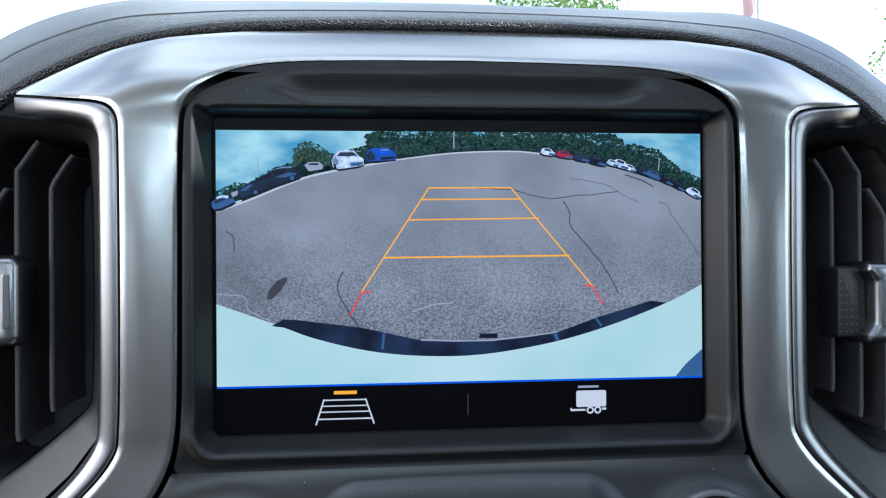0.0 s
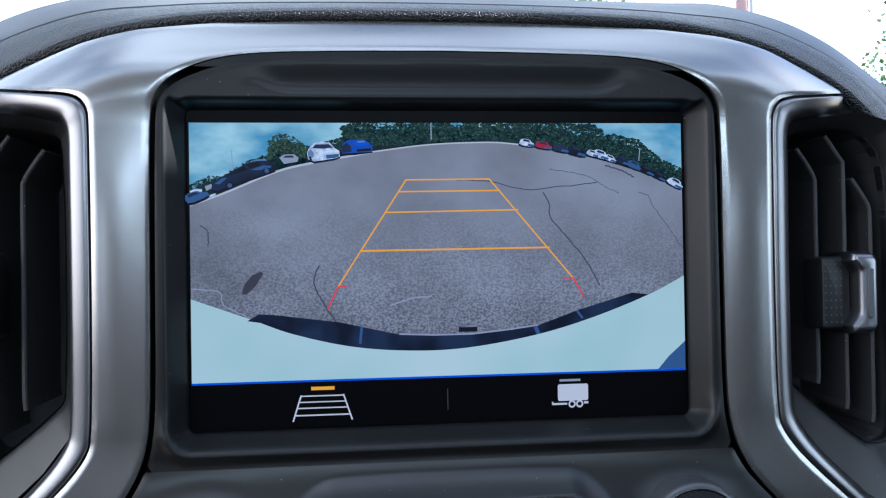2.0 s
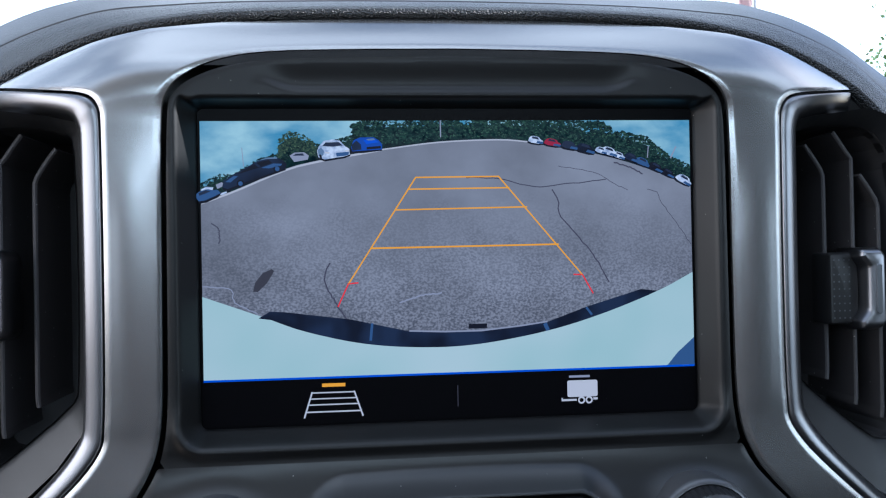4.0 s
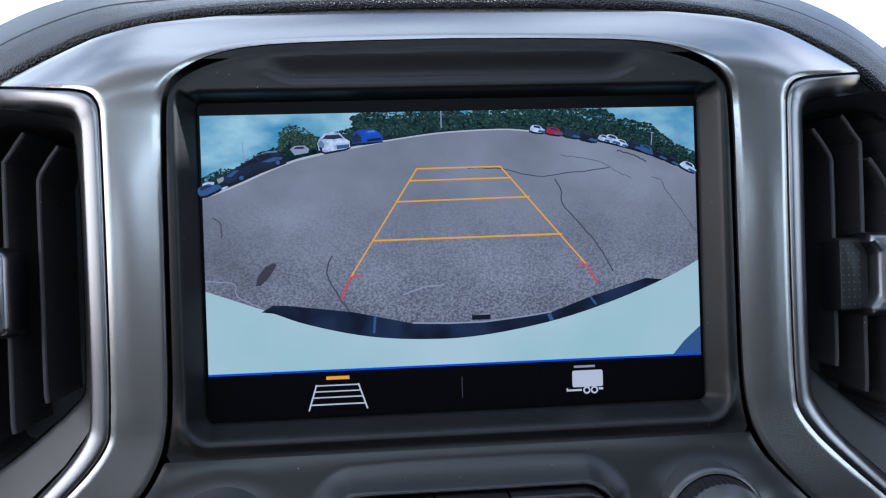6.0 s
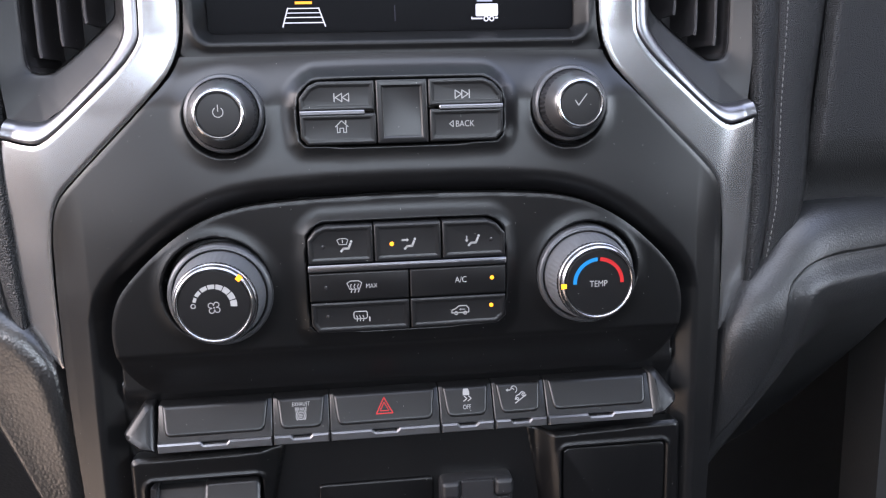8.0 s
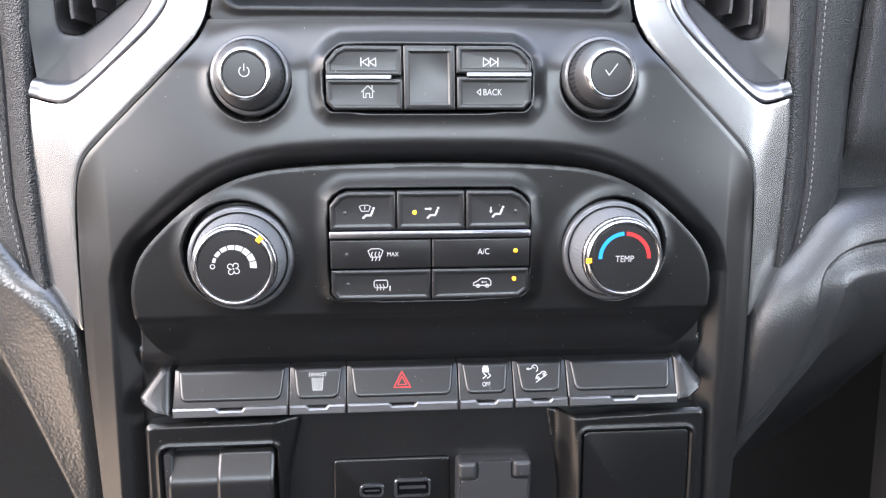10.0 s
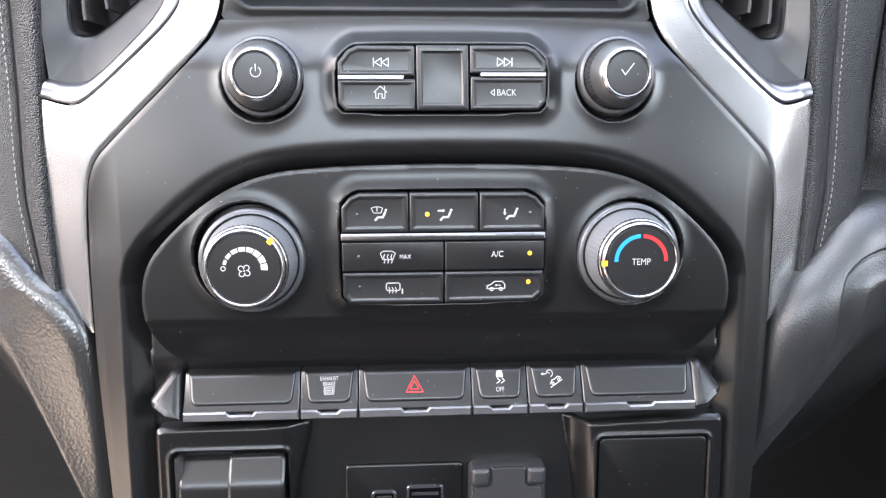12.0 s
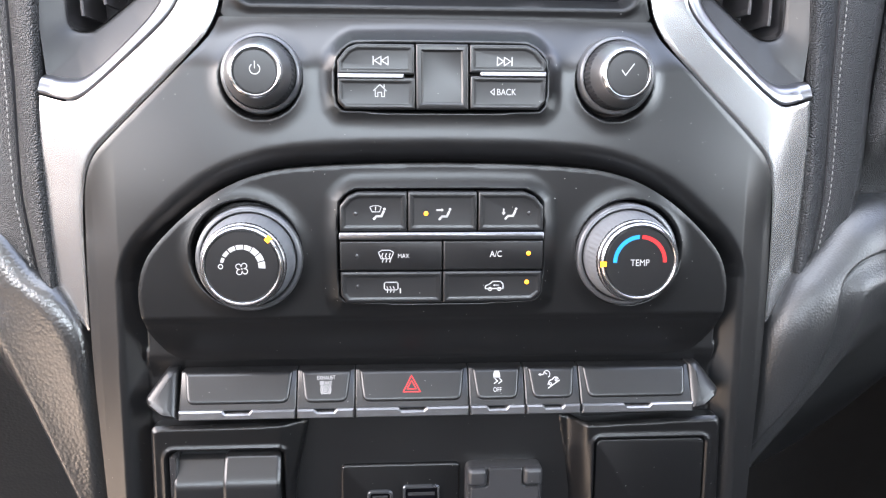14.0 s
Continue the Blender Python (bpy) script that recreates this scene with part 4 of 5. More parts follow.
f.box(-26.4, -25.9, 0.6, 2.2)
part("symbol", f.mesh("symbol"), INK, home)
part("symbol", Flat(SY).line([(22.6, -0.9), (24.3, 0.5), (24.3, -2.3), (22.6, -0.9)], 0.4).mesh("symbol"), INK, bck)
part("lettering", lettering("lettering", "BACK", 29.9, -0.9, SY, 2.9), INK, bck)

clim = thing("climate_button_panel", (0, -18, -99), "black climate button cluster with chrome strip", "button panel")
CY = -31.0


def seat_icon(f, x, z, s=1.0, flip=1):
    """A seated outline: head, back and legs."""
    f.disc(x + 2.3 * flip, z + 2.3, 0.6 * s, 10)
    f.line([(x + 1.9 * flip, z + 1.3), (x + 0.9 * flip, z - 1.0), (x - 1.4 * flip, z - 1.0), (x - 2.6 * flip, z - 2.3)], 1.0 * s)


c1 = button("button", [(-46.8, -64.6), (-16, -64.6), (-16, -46.6), (-38.6, -46.6), (-43, -48.4), (-46.8, -53)], CY, clim)
c2 = button("button", [(-15.5, -64.6), (16.6, -64.6), (16.4, -46.5), (-15.5, -46.5)], CY, clim)
c3 = button("button", [(17.1, -64.6), (47.6, -64.6), (47.6, -53.4), (43.6, -48.6), (39, -46.6), (17.1, -46.5)], CY, clim)
part("accent", prism("accent", box_outline(-47.2, 47.9, -68.4, -65.2, 0.6, 2), [(0, -22), (0, CY - 0.7), (0.6, CY - 1.2)], smooth=True), CHROME, clim, "satin chrome strip")
c4 = button("button", [(-47, -83.0), (0.4, -83.0), (0.4, -69.0), (-47, -69.0)], CY, clim, dish=0)
c5 = button("button", [(0.9, -83.0), (47.8, -83.0), (47.8, -69.0), (0.9, -69.0)], CY, clim, dish=0)
c6 = button("button", [(-46.8, -94.5), (-43.8, -98.4), (0.3, -98.6), (0.3, -83.6), (-46.8, -83.6)], CY, clim)
c7 = button("button", [(0.8, -98.6), (43, -98.2), (47.6, -94.4), (47.6, -83.6), (0.8, -83.6)], CY, clim)
TY = CY + 0.22
f = Flat(TY)
seat_icon(f, -28.6, -56.6)
f.line([(-33.0, -53.4), (-31.6, -52.8), (-29.0, -52.8), (-27.8, -53.4), (-28.6, -55.6), (-32.0, -55.6), (-33.0, -53.4)], 0.35).line([(-30.4, -54.8), (-30.4, -53.4)], 0.4)
part("symbol", f.mesh("symbol"), INK, c1)
f = Flat(TY)
seat_icon(f, 1.6, -56.8)
f.box(-2.4, 0.0, -55.2, -54.4).poly([(0.0, -53.9), (1.0, -54.8), (0.0, -55.7)])
part("symbol", f.mesh("symbol"), INK, c2)
f = Flat(TY)
seat_icon(f, 32.4, -56.6)
f.box(28.6, 29.2, -56.2, -54.2).poly([(28.0, -56.0), (29.8, -56.0), (28.9, -57.2)])
part("symbol", f.mesh("symbol"), INK, c3)
YF = CY - 0.1
f = Flat(YF)
f.line([(-29.2, -74.4), (-27.6, -73.4), (-23.8, -73.4), (-22.2, -74.4), (-23.4, -77.4), (-28.0, -77.4), (-29.2, -74.4)], 0.4)
for x in (-27.4, -25.7, -24.0):
    f.line([(x, -79.0), (x + 0.4, -77.6), (x - 0.3, -76.2), (x + 0.2, -75.0)], 0.45)
part("symbol", f.mesh("symbol"), INK, c4)
part("lettering", lettering("lettering", "MAX", -17.6, -76.1, YF, 2.1), INK, c4)
part("lettering", lettering("lettering", "A/C", 25.6, -75.4, YF, 2.9), INK, c5)
f = Flat(TY)
f.line([(-26.0, -88.6), (-20.8, -88.6), (-20.2, -89.2), (-20.2, -91.6), (-20.8, -92.2), (-26.0, -92.2), (-26.6, -91.4), (-26.6, -89.4), (-26.0, -88.6)], 0.5)
for x in (-25.2, -23.7, -22.2):
    f.line([(x, -93.4), (x + 0.4, -92.0), (x - 0.2, -90.6)], 0.4)
f.box(-19.4, -18.8, -93.8, -91.4)
part("symbol", f.mesh("symbol"), INK, c6)
f = Flat(TY)
f.line([(20.8, -92.0), (21.0, -90.6), (22.6, -90.0), (24.4, -88.6), (28.0, -88.6), (29.2, -90.0), (29.2, -92.0)], 0.5)
f.line([(20.8, -92.0), (29.2, -92.0)], 0.5)
f.arc(23.0, -92.2, 0.5, 1.0, 0, 360, 12).arc(27.4, -92.2, 0.5, 1.0, 0, 360, 12).line([(27.2, -90.4), (25.0, -90.4)], 0.4).poly([(25.4, -89.8), (24.4, -90.4), (25.4, -91.0)])
part("symbol", f.mesh("symbol"), INK, c7)
for p, x, z, y, on in ((c1, -39.6, -56.6, TY, 0), (c2, -7.2, -56.4, TY, 1), (c3, 40.8, -56.4, TY, 0), (c4, -39.2, -76.2, YF, 0), (c5, 40.9, -75.2, YF, 1), (c6, -39.0, -90.6, TY, 0), (c7, 40.4, -89.0, TY, 1)):
    part("indicator", lathe("indicator", [(1.0, y + 0.6), (1.0, y - 0.02), (0.5, y - 0.15)], x, z, 16), AMBER if on else GLOSS, p, "lit amber indicator" if on else "unlit indicator")


# ---- switch row ----
def row_tilt(x, z):
    return -12.0 - (-135.5 - np.clip(z, -157, -130)) * 0.56


def switch(x0, x1, label):
    t = thing("toggle_switch", ((x0 + x1) / 2, -10, -157), label, "switch", "switch row")
    xm = (x0 + x1) / 2
    part("key", prism("key", box_outline(x0, x1, -153.2, -136.0, 0.5, 2), [(0, 12), (0, 0.5), (0.5, 0)], row_tilt, smooth=True), BUTTON, t)
    part("pad", prism("pad", rounded([(x0 + 3.6, -150.2), (x1 - 3.6, -150.2), (x1 - 1.7, -136.2), (x0 + 1.7, -136.2)], [3.4, 3.4, 0.8, 0.8], 5), [(0, 3), (0, -0.1), (0.5, -0.9), (1.2, -1.35), (2.0, -1.4)], row_tilt, smooth=True), BUTTON, t)
    w = 4.0 if x1 - x0 < 40 else 5.5
    lip = [(x0 + 0.2, -157.2), (x1 - 0.2, -157.2), (x1 - 0.2, -152.6), (xm + w + 1.6, -152.6), (xm + w, -154.2), (xm - w, -154.2), (xm - w - 1.6, -152.6), (x0 + 0.2, -152.6)]
    part("lip", prism("lip", lip, [(0, 10), (0, -0.5), (0.7, -1.5), (0.9, -1.5)], lambda x, z: row_tilt(x, -154.0)), LIP, t, "satin chrome lower lip")
    return t


RY = -1.5
switch(-125.6, -69.9, "blank black switch with chrome lip")
s = switch(-69.3, -41.5, "black exhaust brake switch with chrome lip")
part("lettering", lettering("lettering", "EXHAUST", -55.4, -139.2, RY, 1.7, row_tilt), INK, s)
part("lettering", lettering("lettering", "BRAKE", -55.4, -141.5, RY, 1.7, row_tilt), INK, s)
f = Flat(RY, row_tilt)
f.arc(-55.4, -144.4, 1.5, 1.85, 0, 360, 20).arc(-55.4, -144.4, 2.3, 2.65, 130, 230, 8).arc(-55.4, -144.4, 2.3, 2.65, -50, 50, 8)
f.line([(-56.4, -144.4), (-54.6, -144.4)], 0.35).line([(-56.2, -143.7), (-55.0, -143.7)], 0.3).line([(-56.2, -145.1), (-55.0, -145.1)], 0.3)
part("symbol", f.mesh("symbol"), INK, s)
s = switch(-40.9, 14.6, "wide black hazard switch with red triangle")
f = Flat(RY, row_tilt)
f.line([(-17.6, -145.9), (-9.2, -145.9), (-13.4, -138.9), (-17.6, -145.9)], 0.5).line([(-15.6, -144.7), (-11.2, -144.7), (-13.4, -141.0), (-15.6, -144.7)], 0.42)
part("symbol", f.mesh("symbol"), REDINK, s)
s = switch(15.2, 42.6, "black stability control switch with chrome lip")
f = Flat(RY, row_tilt)
f.poly([(27.4, -138.9), (27.9, -137.4), (30.3, -137.4), (30.8, -138.9), (30.8, -140.4), (27.4, -140.4)])
f.line([(28.0, -140.8), (29.4, -141.9), (27.6, -143.0)], 0.45).line([(30.4, -140.8), (31.6, -141.9), (29.8, -143.0)], 0.45)
part("symbol", f.mesh("symbol"), INK, s)
part("lettering", lettering("lettering", "OFF", 29.1, -145.6, RY, 2.0, row_tilt), INK, s)
s = switch(43.2, 70.4, "black hill descent switch with chrome lip")
f = Flat(RY, row_tilt)
f.arc(54.4, -139.2, 1.35, 1.75, -70, 190, 14).line([(54.4, -139.2), (53.4, -138.6)], 0.4).line([(52.4, -139.4), (50.4, -139.4)], 0.5).poly([(51.2, -138.7), (50.0, -139.4), (51.2, -140.1)])
f.line([(54.6, -145.4), (60.6, -142.0)], 0.4).line([(54.6, -143.9), (55.4, -142.2), (57.0, -141.6), (58.2, -140.6), (59.6, -140.8), (60.0, -141.4)], 0.45)
f.arc(55.9, -143.6, 0.35, 0.75, 0, 360, 10).arc(58.9, -141.9, 0.35, 0.75, 0, 360, 10)
part("symbol", f.mesh("symbol"), INK, s)
switch(71.0, 127.6, "blank black switch with chrome lip")
for sgn in (-1, 1):
    e = [(sgn * 126.2, -156.8), (sgn * 134, -155.5), (sgn * 140.5, -151), (sgn * 142, -147.5), (sgn * 133, -134.8), (sgn * 127.6, -134.8)]
    tagged(part("end_cap", prism("end_cap", rounded(e, 1.2, 3), [(0, 14), (0, 1.5), (1.5, -0.6), (4, -1.6)], row_tilt, smooth=True), BUTTON, stack), "faceted black end cap")

# ---- lower bins ----
LOW = -262
brake = thing("brake_controller", (-104, -5, LOW), "black trailer brake controller with sliding lever", "brake controller")
brake_out = poly_sdf(rounded([(-142.5, LOW), (-73.5, LOW), (-72, -196), (-64.5, -162.5), (-141.8, -163.5)], [0, 0, 4, 4, 4], 5))
brake_hole = rect_sdf(-134.3, -76.8, -300, -176, 4)


def brake_height(x, z):
    h = brake_hole(x, z)
    y = -15.0 + 8.0 * step(-80, -64, x) + edge_round(np.clip(-brake_out(x, z), 0, 9), 2.5) - 0.9 * step(3.0, 0.6, h)
    return np.where(h < 0, -5.0, y)


part("housing", relief("housing", brake_out, brake_height, (-143, -64, LOW, -162), 0.9, 8), PANEL, brake)


def grip_block(name, x0, x1, z0, z1, front, label):
    """A block whose upper part slopes back from a rounded ridge."""
    sdf = rect_sdf(x0, x1, z0, z1, 2.5)

    def height(x, z):
        k = np.clip(z - (z1 - 13), -40, 40)
        return front + 0.62 * 1.2 * np.log1p(np.exp(np.clip(k / 1.2, -30, 30))) + edge_round(np.clip(-sdf(x, z), 0, 9), 1.6)

    part(name, relief(name, sdf, height, (x0, x1, z0, z1), 0.7, 14), BUTTON, brake, label)


grip_block("block", -106.5, -78.5, -212, -178.5, -21.0, "black fixed grip block")
grip_block("lever", -131.5, -104, -210, -180.5, -17.5, "black sliding lever")
part("lever_end", prism("lever_end", box_outline(-133.5, -129, -216, -178.5, 2.0), [(0, 0), (0, -14), (1, -15.5)], smooth=True), GLOSS, brake)
f = Flat(-15.4)
f.arc(-108.5, -220, 2.0, 2.5, 0, 360).arc(-108.5, -220, 3.0, 3.5, 130, 230).arc(-108.5, -220, 3.0, 3.5, -50, 50)
part("symbol", f.mesh("symbol"), INK, brake)

usb = thing("usb_panel", (-18.5, -3, LOW), "black plate with two usb sockets", "usb panel")
part("plate", prism("plate", box_outline(-49.5, 12, LOW, -189.6, 3.0), [(0, 0), (0, -4.2), (0.6, -5.0), (1.3, -5.2)], smooth=True), PANEL, usb)


def socket(cx, cz, w, h, r, name):
    o = box_outline(cx - w / 2, cx + w / 2, cz - h / 2, cz + h / 2, r, 5)
    s = part(name, prism(name, o, [(0, -4), (0, -6.2), (0.5, -6.8), (1.4, -6.8), (1.6, -6.2), (1.7, -2.0)], smooth=True), DARKCHROME, usb, "grey metal socket rim")
    part("contact", prism("contact", inset(o, 1.75), [(0, -5.6), (0.2, -5.7)]), GLASSBLACK, s)
    part("tongue", prism("tongue", box_outline(cx - w / 2 + 2.8, cx + w / 2 - 2.8, cz - 0.4, cz + (1.2 if w > 15 else 0.5), 0.1, 1), [(0, -5.6), (0, -6.2)]), CAPGREY, s)


socket(-29.4, -207.2, 13.4, 7.4, 3.4, "usb_c_socket")
socket(-8.0, -206.4, 19.5, 10.4, 2.2, "usb_a_socket")

outlet = thing("power_outlet", (34.5, -3, LOW), "dark grey power outlet under a hinged cap", "power outlet")
part("body", prism("body", box_outline(14.8, 54.5, LOW, -189.4, 4), [(0, 0), (0, -9.4), (1.0, -10.8), (1.8, -11.0)], smooth=True), CAPGREY, outlet)
part("lid", prism("lid", rounded([(17.2, LOW), (52.3, LOW), (52.3, -200.4), (45, -200.4), (43.6, -199), (43.6, -190.2), (26.2, -190.2), (26.2, -199), (24.8, -200.4), (17.2, -200.4)], 1.0, 3), [(0, -8), (0, -12.6), (0.4, -13.2)]), CAPGREY, outlet, "smooth dark grey hinged lid")
for x in (20.4, 49.2):
    part("hinge", prism("hinge", box_outline(x - 5.0, x + 5.0, -199.4, -189.8, 2.4, 5), [(0, -8), (0, -12.6), (1.2, -14.2), (2.4, -14.5)], smooth=True), CAPGREY, outlet)

bin_ = thing("storage_bin", (108, -3, LOW), "black bin housing with a flat square door", "storage bin")
bin_out = poly_sdf(rounded([(62.5, -163.5), (75.5, -166), (146.3, -163.6), (147.8, LOW), (71, LOW), (69.5, -207)], [0.5, 2, 4, 0, 0, 1], 5))
bin_hole = rect_sdf(80.2, 138.8, -300, -174, 4)


def bin_height(x, z):
    h = bin_hole(x, z)
    y = -15.0 + 11.0 * step(77.5, 66.5, x + 0.06 * (z + 165)) + edge_round(np.clip(-bin_out(x, z), 0, 9), 2.5) - 0.9 * step(3.0, 0.6, h)
    return np.where(h < 0, -6.0, y)


part("housing", relief("housing", bin_out, bin_height, (62, 148, LOW, -163), 0.9, 8), PANEL, bin_)
part("door", prism("door", box_outline(80.9, 138.2, LOW, -174.7, 4, 6), [(0, -6), (0, -13.6), (0.6, -14.6), (1.2, -14.8)], smooth=True), PANEL, bin_, "flat satin black door")

# ---- touchscreen ----
screen = thing("touchscreen", (0, 2, 44.5), "lit touchscreen showing the rear view camera's parking lot", "touchscreen")
part("glass", prism("glass", box_outline(-89.2, 89.2, 43.8, 155.6, 2.0), [(0, 4), (0, 0.35), (0.1, 0.3)]), GLASSBLACK, screen, "black glossy display glass")
GLOW = 1.12
P_SKY = picture("picture_sky", lin(58, 132, 168), lin(160, 198, 206), 45, 5, 0.35, 0.68, GLOW, 2.0)
P_LOT = picture("picture_asphalt", lin(74, 78, 90), lin(132, 135, 148), 1100, 3.0, 0.39, 0.62, GLOW, 1.3, (lin(124, 128, 140), 84, 140))
P_GREEN = [picture("picture_foliage", lin(*a), lin(*b), n, 4.0, 0.38, 0.62, GLOW) for a, b, n in (((10, 26, 32), (24, 48, 48), 420), ((16, 36, 40), (40, 68, 60), 700), ((26, 50, 50), (62, 92, 76), 900))]
P_WHITE = picture("picture_white_paint", lin(152, 188, 188), lin(180, 199, 203), 18, 2, 0.3, 0.7, GLOW)
P_BUMPER = picture("picture_bumper", lin(12, 20, 38), lin(28, 42, 68), 60, 2, 0.4, 0.6, GLOW)
P_BLUE = picture("picture_blue", lin(20, 80, 200), strength=GLOW)
P_NAVY = picture("picture_navy", lin(52, 84, 128), strength=GLOW)
P_ORANGE = picture("picture_orange", lin(235, 160, 50), strength=GLOW)
P_RED = picture("picture_red", lin(225, 50, 62), strength=GLOW)
P_DARK = picture("picture_dark", lin(16, 20, 34), strength=GLOW)
P_SHADE = picture("picture_shade", lin(58, 58, 68), strength=GLOW)
P_CRACK = picture("picture_crack", lin(68, 68, 84), strength=GLOW)
P_PALE = picture("picture_pale", lin(186, 188, 198), strength=GLOW)
P_CARWHITE = picture("picture_car_white", lin(196, 208, 228), lin(120, 140, 176), 500, 3, 0.4, 0.7, GLOW)
P_GREY = picture("picture_grey", lin(140, 145, 165), strength=GLOW)
P_NIGHT = picture("picture_tinted_glass", lin(34, 44, 66), strength=GLOW)
P_KERB = picture("picture_concrete", lin(176, 178, 188), strength=GLOW)
P_TEAL = picture("picture_car_blue", lin(24, 70, 160), strength=GLOW)
P_BUSH = [picture("picture_bush", lin(*a), lin(*b), n, 4.0, 0.38, 0.62, GLOW) for a, b, n in (((20, 40, 42), (50, 72, 60), 600), ((44, 66, 56), (90, 108, 84), 900))]
P_HAZE = picture("picture_haze", lin(96, 120, 150), strength=GLOW)
P_CRIMSON = picture("picture_car_red", lin(150, 30, 60), strength=GLOW)

HORIZON = [(-88.3, 122.6), (-76.9, 126.6), (-59.2, 134.0), (-47.3, 137.0), (-25.1, 140.8), (-4.7, 143.3), (17.0, 144.1), (28.5, 143.1), (45.4, 140.3), (66.7, 134.9), (88.3, 127.0)]
ARC = [(-88.3, 89.8), (-67.4, 82.1), (-53.6, 76.9), (-33.7, 72.1), (-13.4, 70.1), (7.1, 70.5), (32.1, 74.4), (53.4, 80.2), (75.0, 88.2), (88.3, 94.8)]
hz, ar = spline(HORIZON, 60), spline(ARC, 60)
rnd = random.Random(7)


def shown(name, depth, mat, build, label=""):
    f = Flat(0.25 - depth * 0.05)
    build(f)
    return part(name, f.mesh(name), mat, screen, label)


shown("picture_sky", 0, P_SKY, lambda f: f.poly([(-88.3, 60.4), (88.3, 60.4), (88.3, 150.9), (-88.3, 150.9)]))
shown("picture_lot", 1, P_LOT, lambda f: f.poly([tuple(p) for p in hz] + [(88.3, 60.4), (-88.3, 60.4)]))


def foliage(f, line, depth, n, size):
    """Leafy clumps above a line of (x, low z, high z)."""
    xs, lo, hi = zip(*line)
    for _ in range(n):
        x = rnd.uniform(xs[0], xs[-1])
        a, b = np.interp(x, xs, lo), np.interp(x, xs, hi)
        z = a + (b - a) * rnd.random() ** 0.8
        r = size * rnd.uniform(0.5, 1.3)
        k = rnd.uniform(0, 6)
        pts = [(min(max(x + r * rnd.uniform(0.25, 1.35) * math.cos(k + i * 1.05), -88.3), 88.3), min(z + 0.7 * r * rnd.uniform(0.25, 1.35) * math.sin(k + i * 1.05), 150.9)) for i in range(6)]
        f.poly(pts)


TREES = [(-35.5, 143, 149.5), (-32, 142, 151), (-25, 142, 151), (-5, 144, 151), (17, 145, 151), (40, 142, 151), (54, 139.5, 150.5), (58, 139, 148.5), (59.5, 138.5, 146.5), (65, 137, 146.5), (72, 134, 144.6), (76.5, 132, 140.5), (82.6, 130, 136.6), (88.3, 128, 134)]
LEFT = [(-88.3, 123, 129), (-82, 126, 132.5), (-77, 128, 132), (-70, 130, 137), (-62, 134, 139.5), (-58, 137, 144), (-52, 138, 143.5), (-46, 138, 142.5), (-42, 139, 144), (-35, 140, 146)]
BUSH = [(-61.5, 138, 144), (-58, 138.5, 147.2), (-53, 138.5, 146.2), (-48.5, 138.5, 143)]
for line in (TREES, LEFT, BUSH):
    shown("picture_tree_line", 0.5, P_GREEN[0], lambda f: f.poly([(x, a - 6) for x, a, b in line] + [(x, a + (b - a) * 0.72) for x, a, b in line[::-1]]))
for d, (m, n, s) in enumerate(zip(P_GREEN, (2300, 1700, 900), (0.9, 0.6, 0.42))):
    shown("picture_foliage", 3 + d, m, lambda f: (foliage(f, TREES, 0, n, s), foliage(f, LEFT, 0, n // 3, s * 0.7)))
for m, n, s in zip(P_BUSH, (240, 220), (0.6, 0.4)):
    shown("picture_bush", 6, m, lambda f: foliage(f, BUSH, 0, n, s))
GAPS = [(-22.9, 149.6, 150.9), (-20, 149.4, 150.9), (-17.4, 150.0, 150.9)], [(2.8, 150.2, 150.9), (5.4, 149.4, 150.9), (7.2, 150.3, 150.9)], [(-14, 150.6, 150.9), (-11.6, 150.3, 150.9)], [(47, 146.4, 148.2), (50.5, 145.8, 147)]
for g, n in zip(GAPS, (26, 20, 5, 7)):
    shown("picture_gaps", 7, P_SKY, lambda f: foliage(f, g, 0, n, 0.55))
for w, a, b in ((0.4, (-4.2, 145), (-4.2, 150.8)), (0.5, (80.8, 137), (82.8, 141)), (0.35, (72, 137.2), (72.4, 141.2)), (0.25, (-73.5, 135), (-74, 141.5))):
    shown("picture_post", 8, P_GREY, lambda f: f.line([a, b], w))


def blob(name, depth, mat, pts, soft=1):
    shown(name, depth, mat, lambda f: f.poly([tuple(q) for q in chaikin(pts, soft)]))


def car(cx, cz, w, h, tilt, body, glass=P_NIGHT):
    """A small parked car in the picture: shade, body, windows, bumper."""
    def at(u, v):
        a = radians(tilt)
        return (cx + (u * math.cos(a) - v * math.sin(a)) * w, cz + u * math.sin(a) * w + v * math.cos(a) * h)

    blob("picture_car_shade", 9, P_DARK, [at(-0.52, -0.06), at(0.52, -0.06), at(0.52, 0.35), at(-0.52, 0.35)])
    blob("picture_car", 10, body, [at(-0.48, 0.12), at(0.48, 0.1), at(0.5, 0.44), at(0.3, 0.54), at(0.16, 0.8), at(-0.32, 0.84), at(-0.48, 0.56)], 1)
    blob("picture_car_window", 11, glass, [at(-0.3, 0.56), at(0.2, 0.52), at(0.08, 0.74), at(-0.26, 0.76)], 0)
    blob("picture_car_bumper", 11, P_NAVY, [at(0.05, 0.14), at(0.5, 0.12), at(0.5, 0.34), at(0.1, 0.36)], 0)


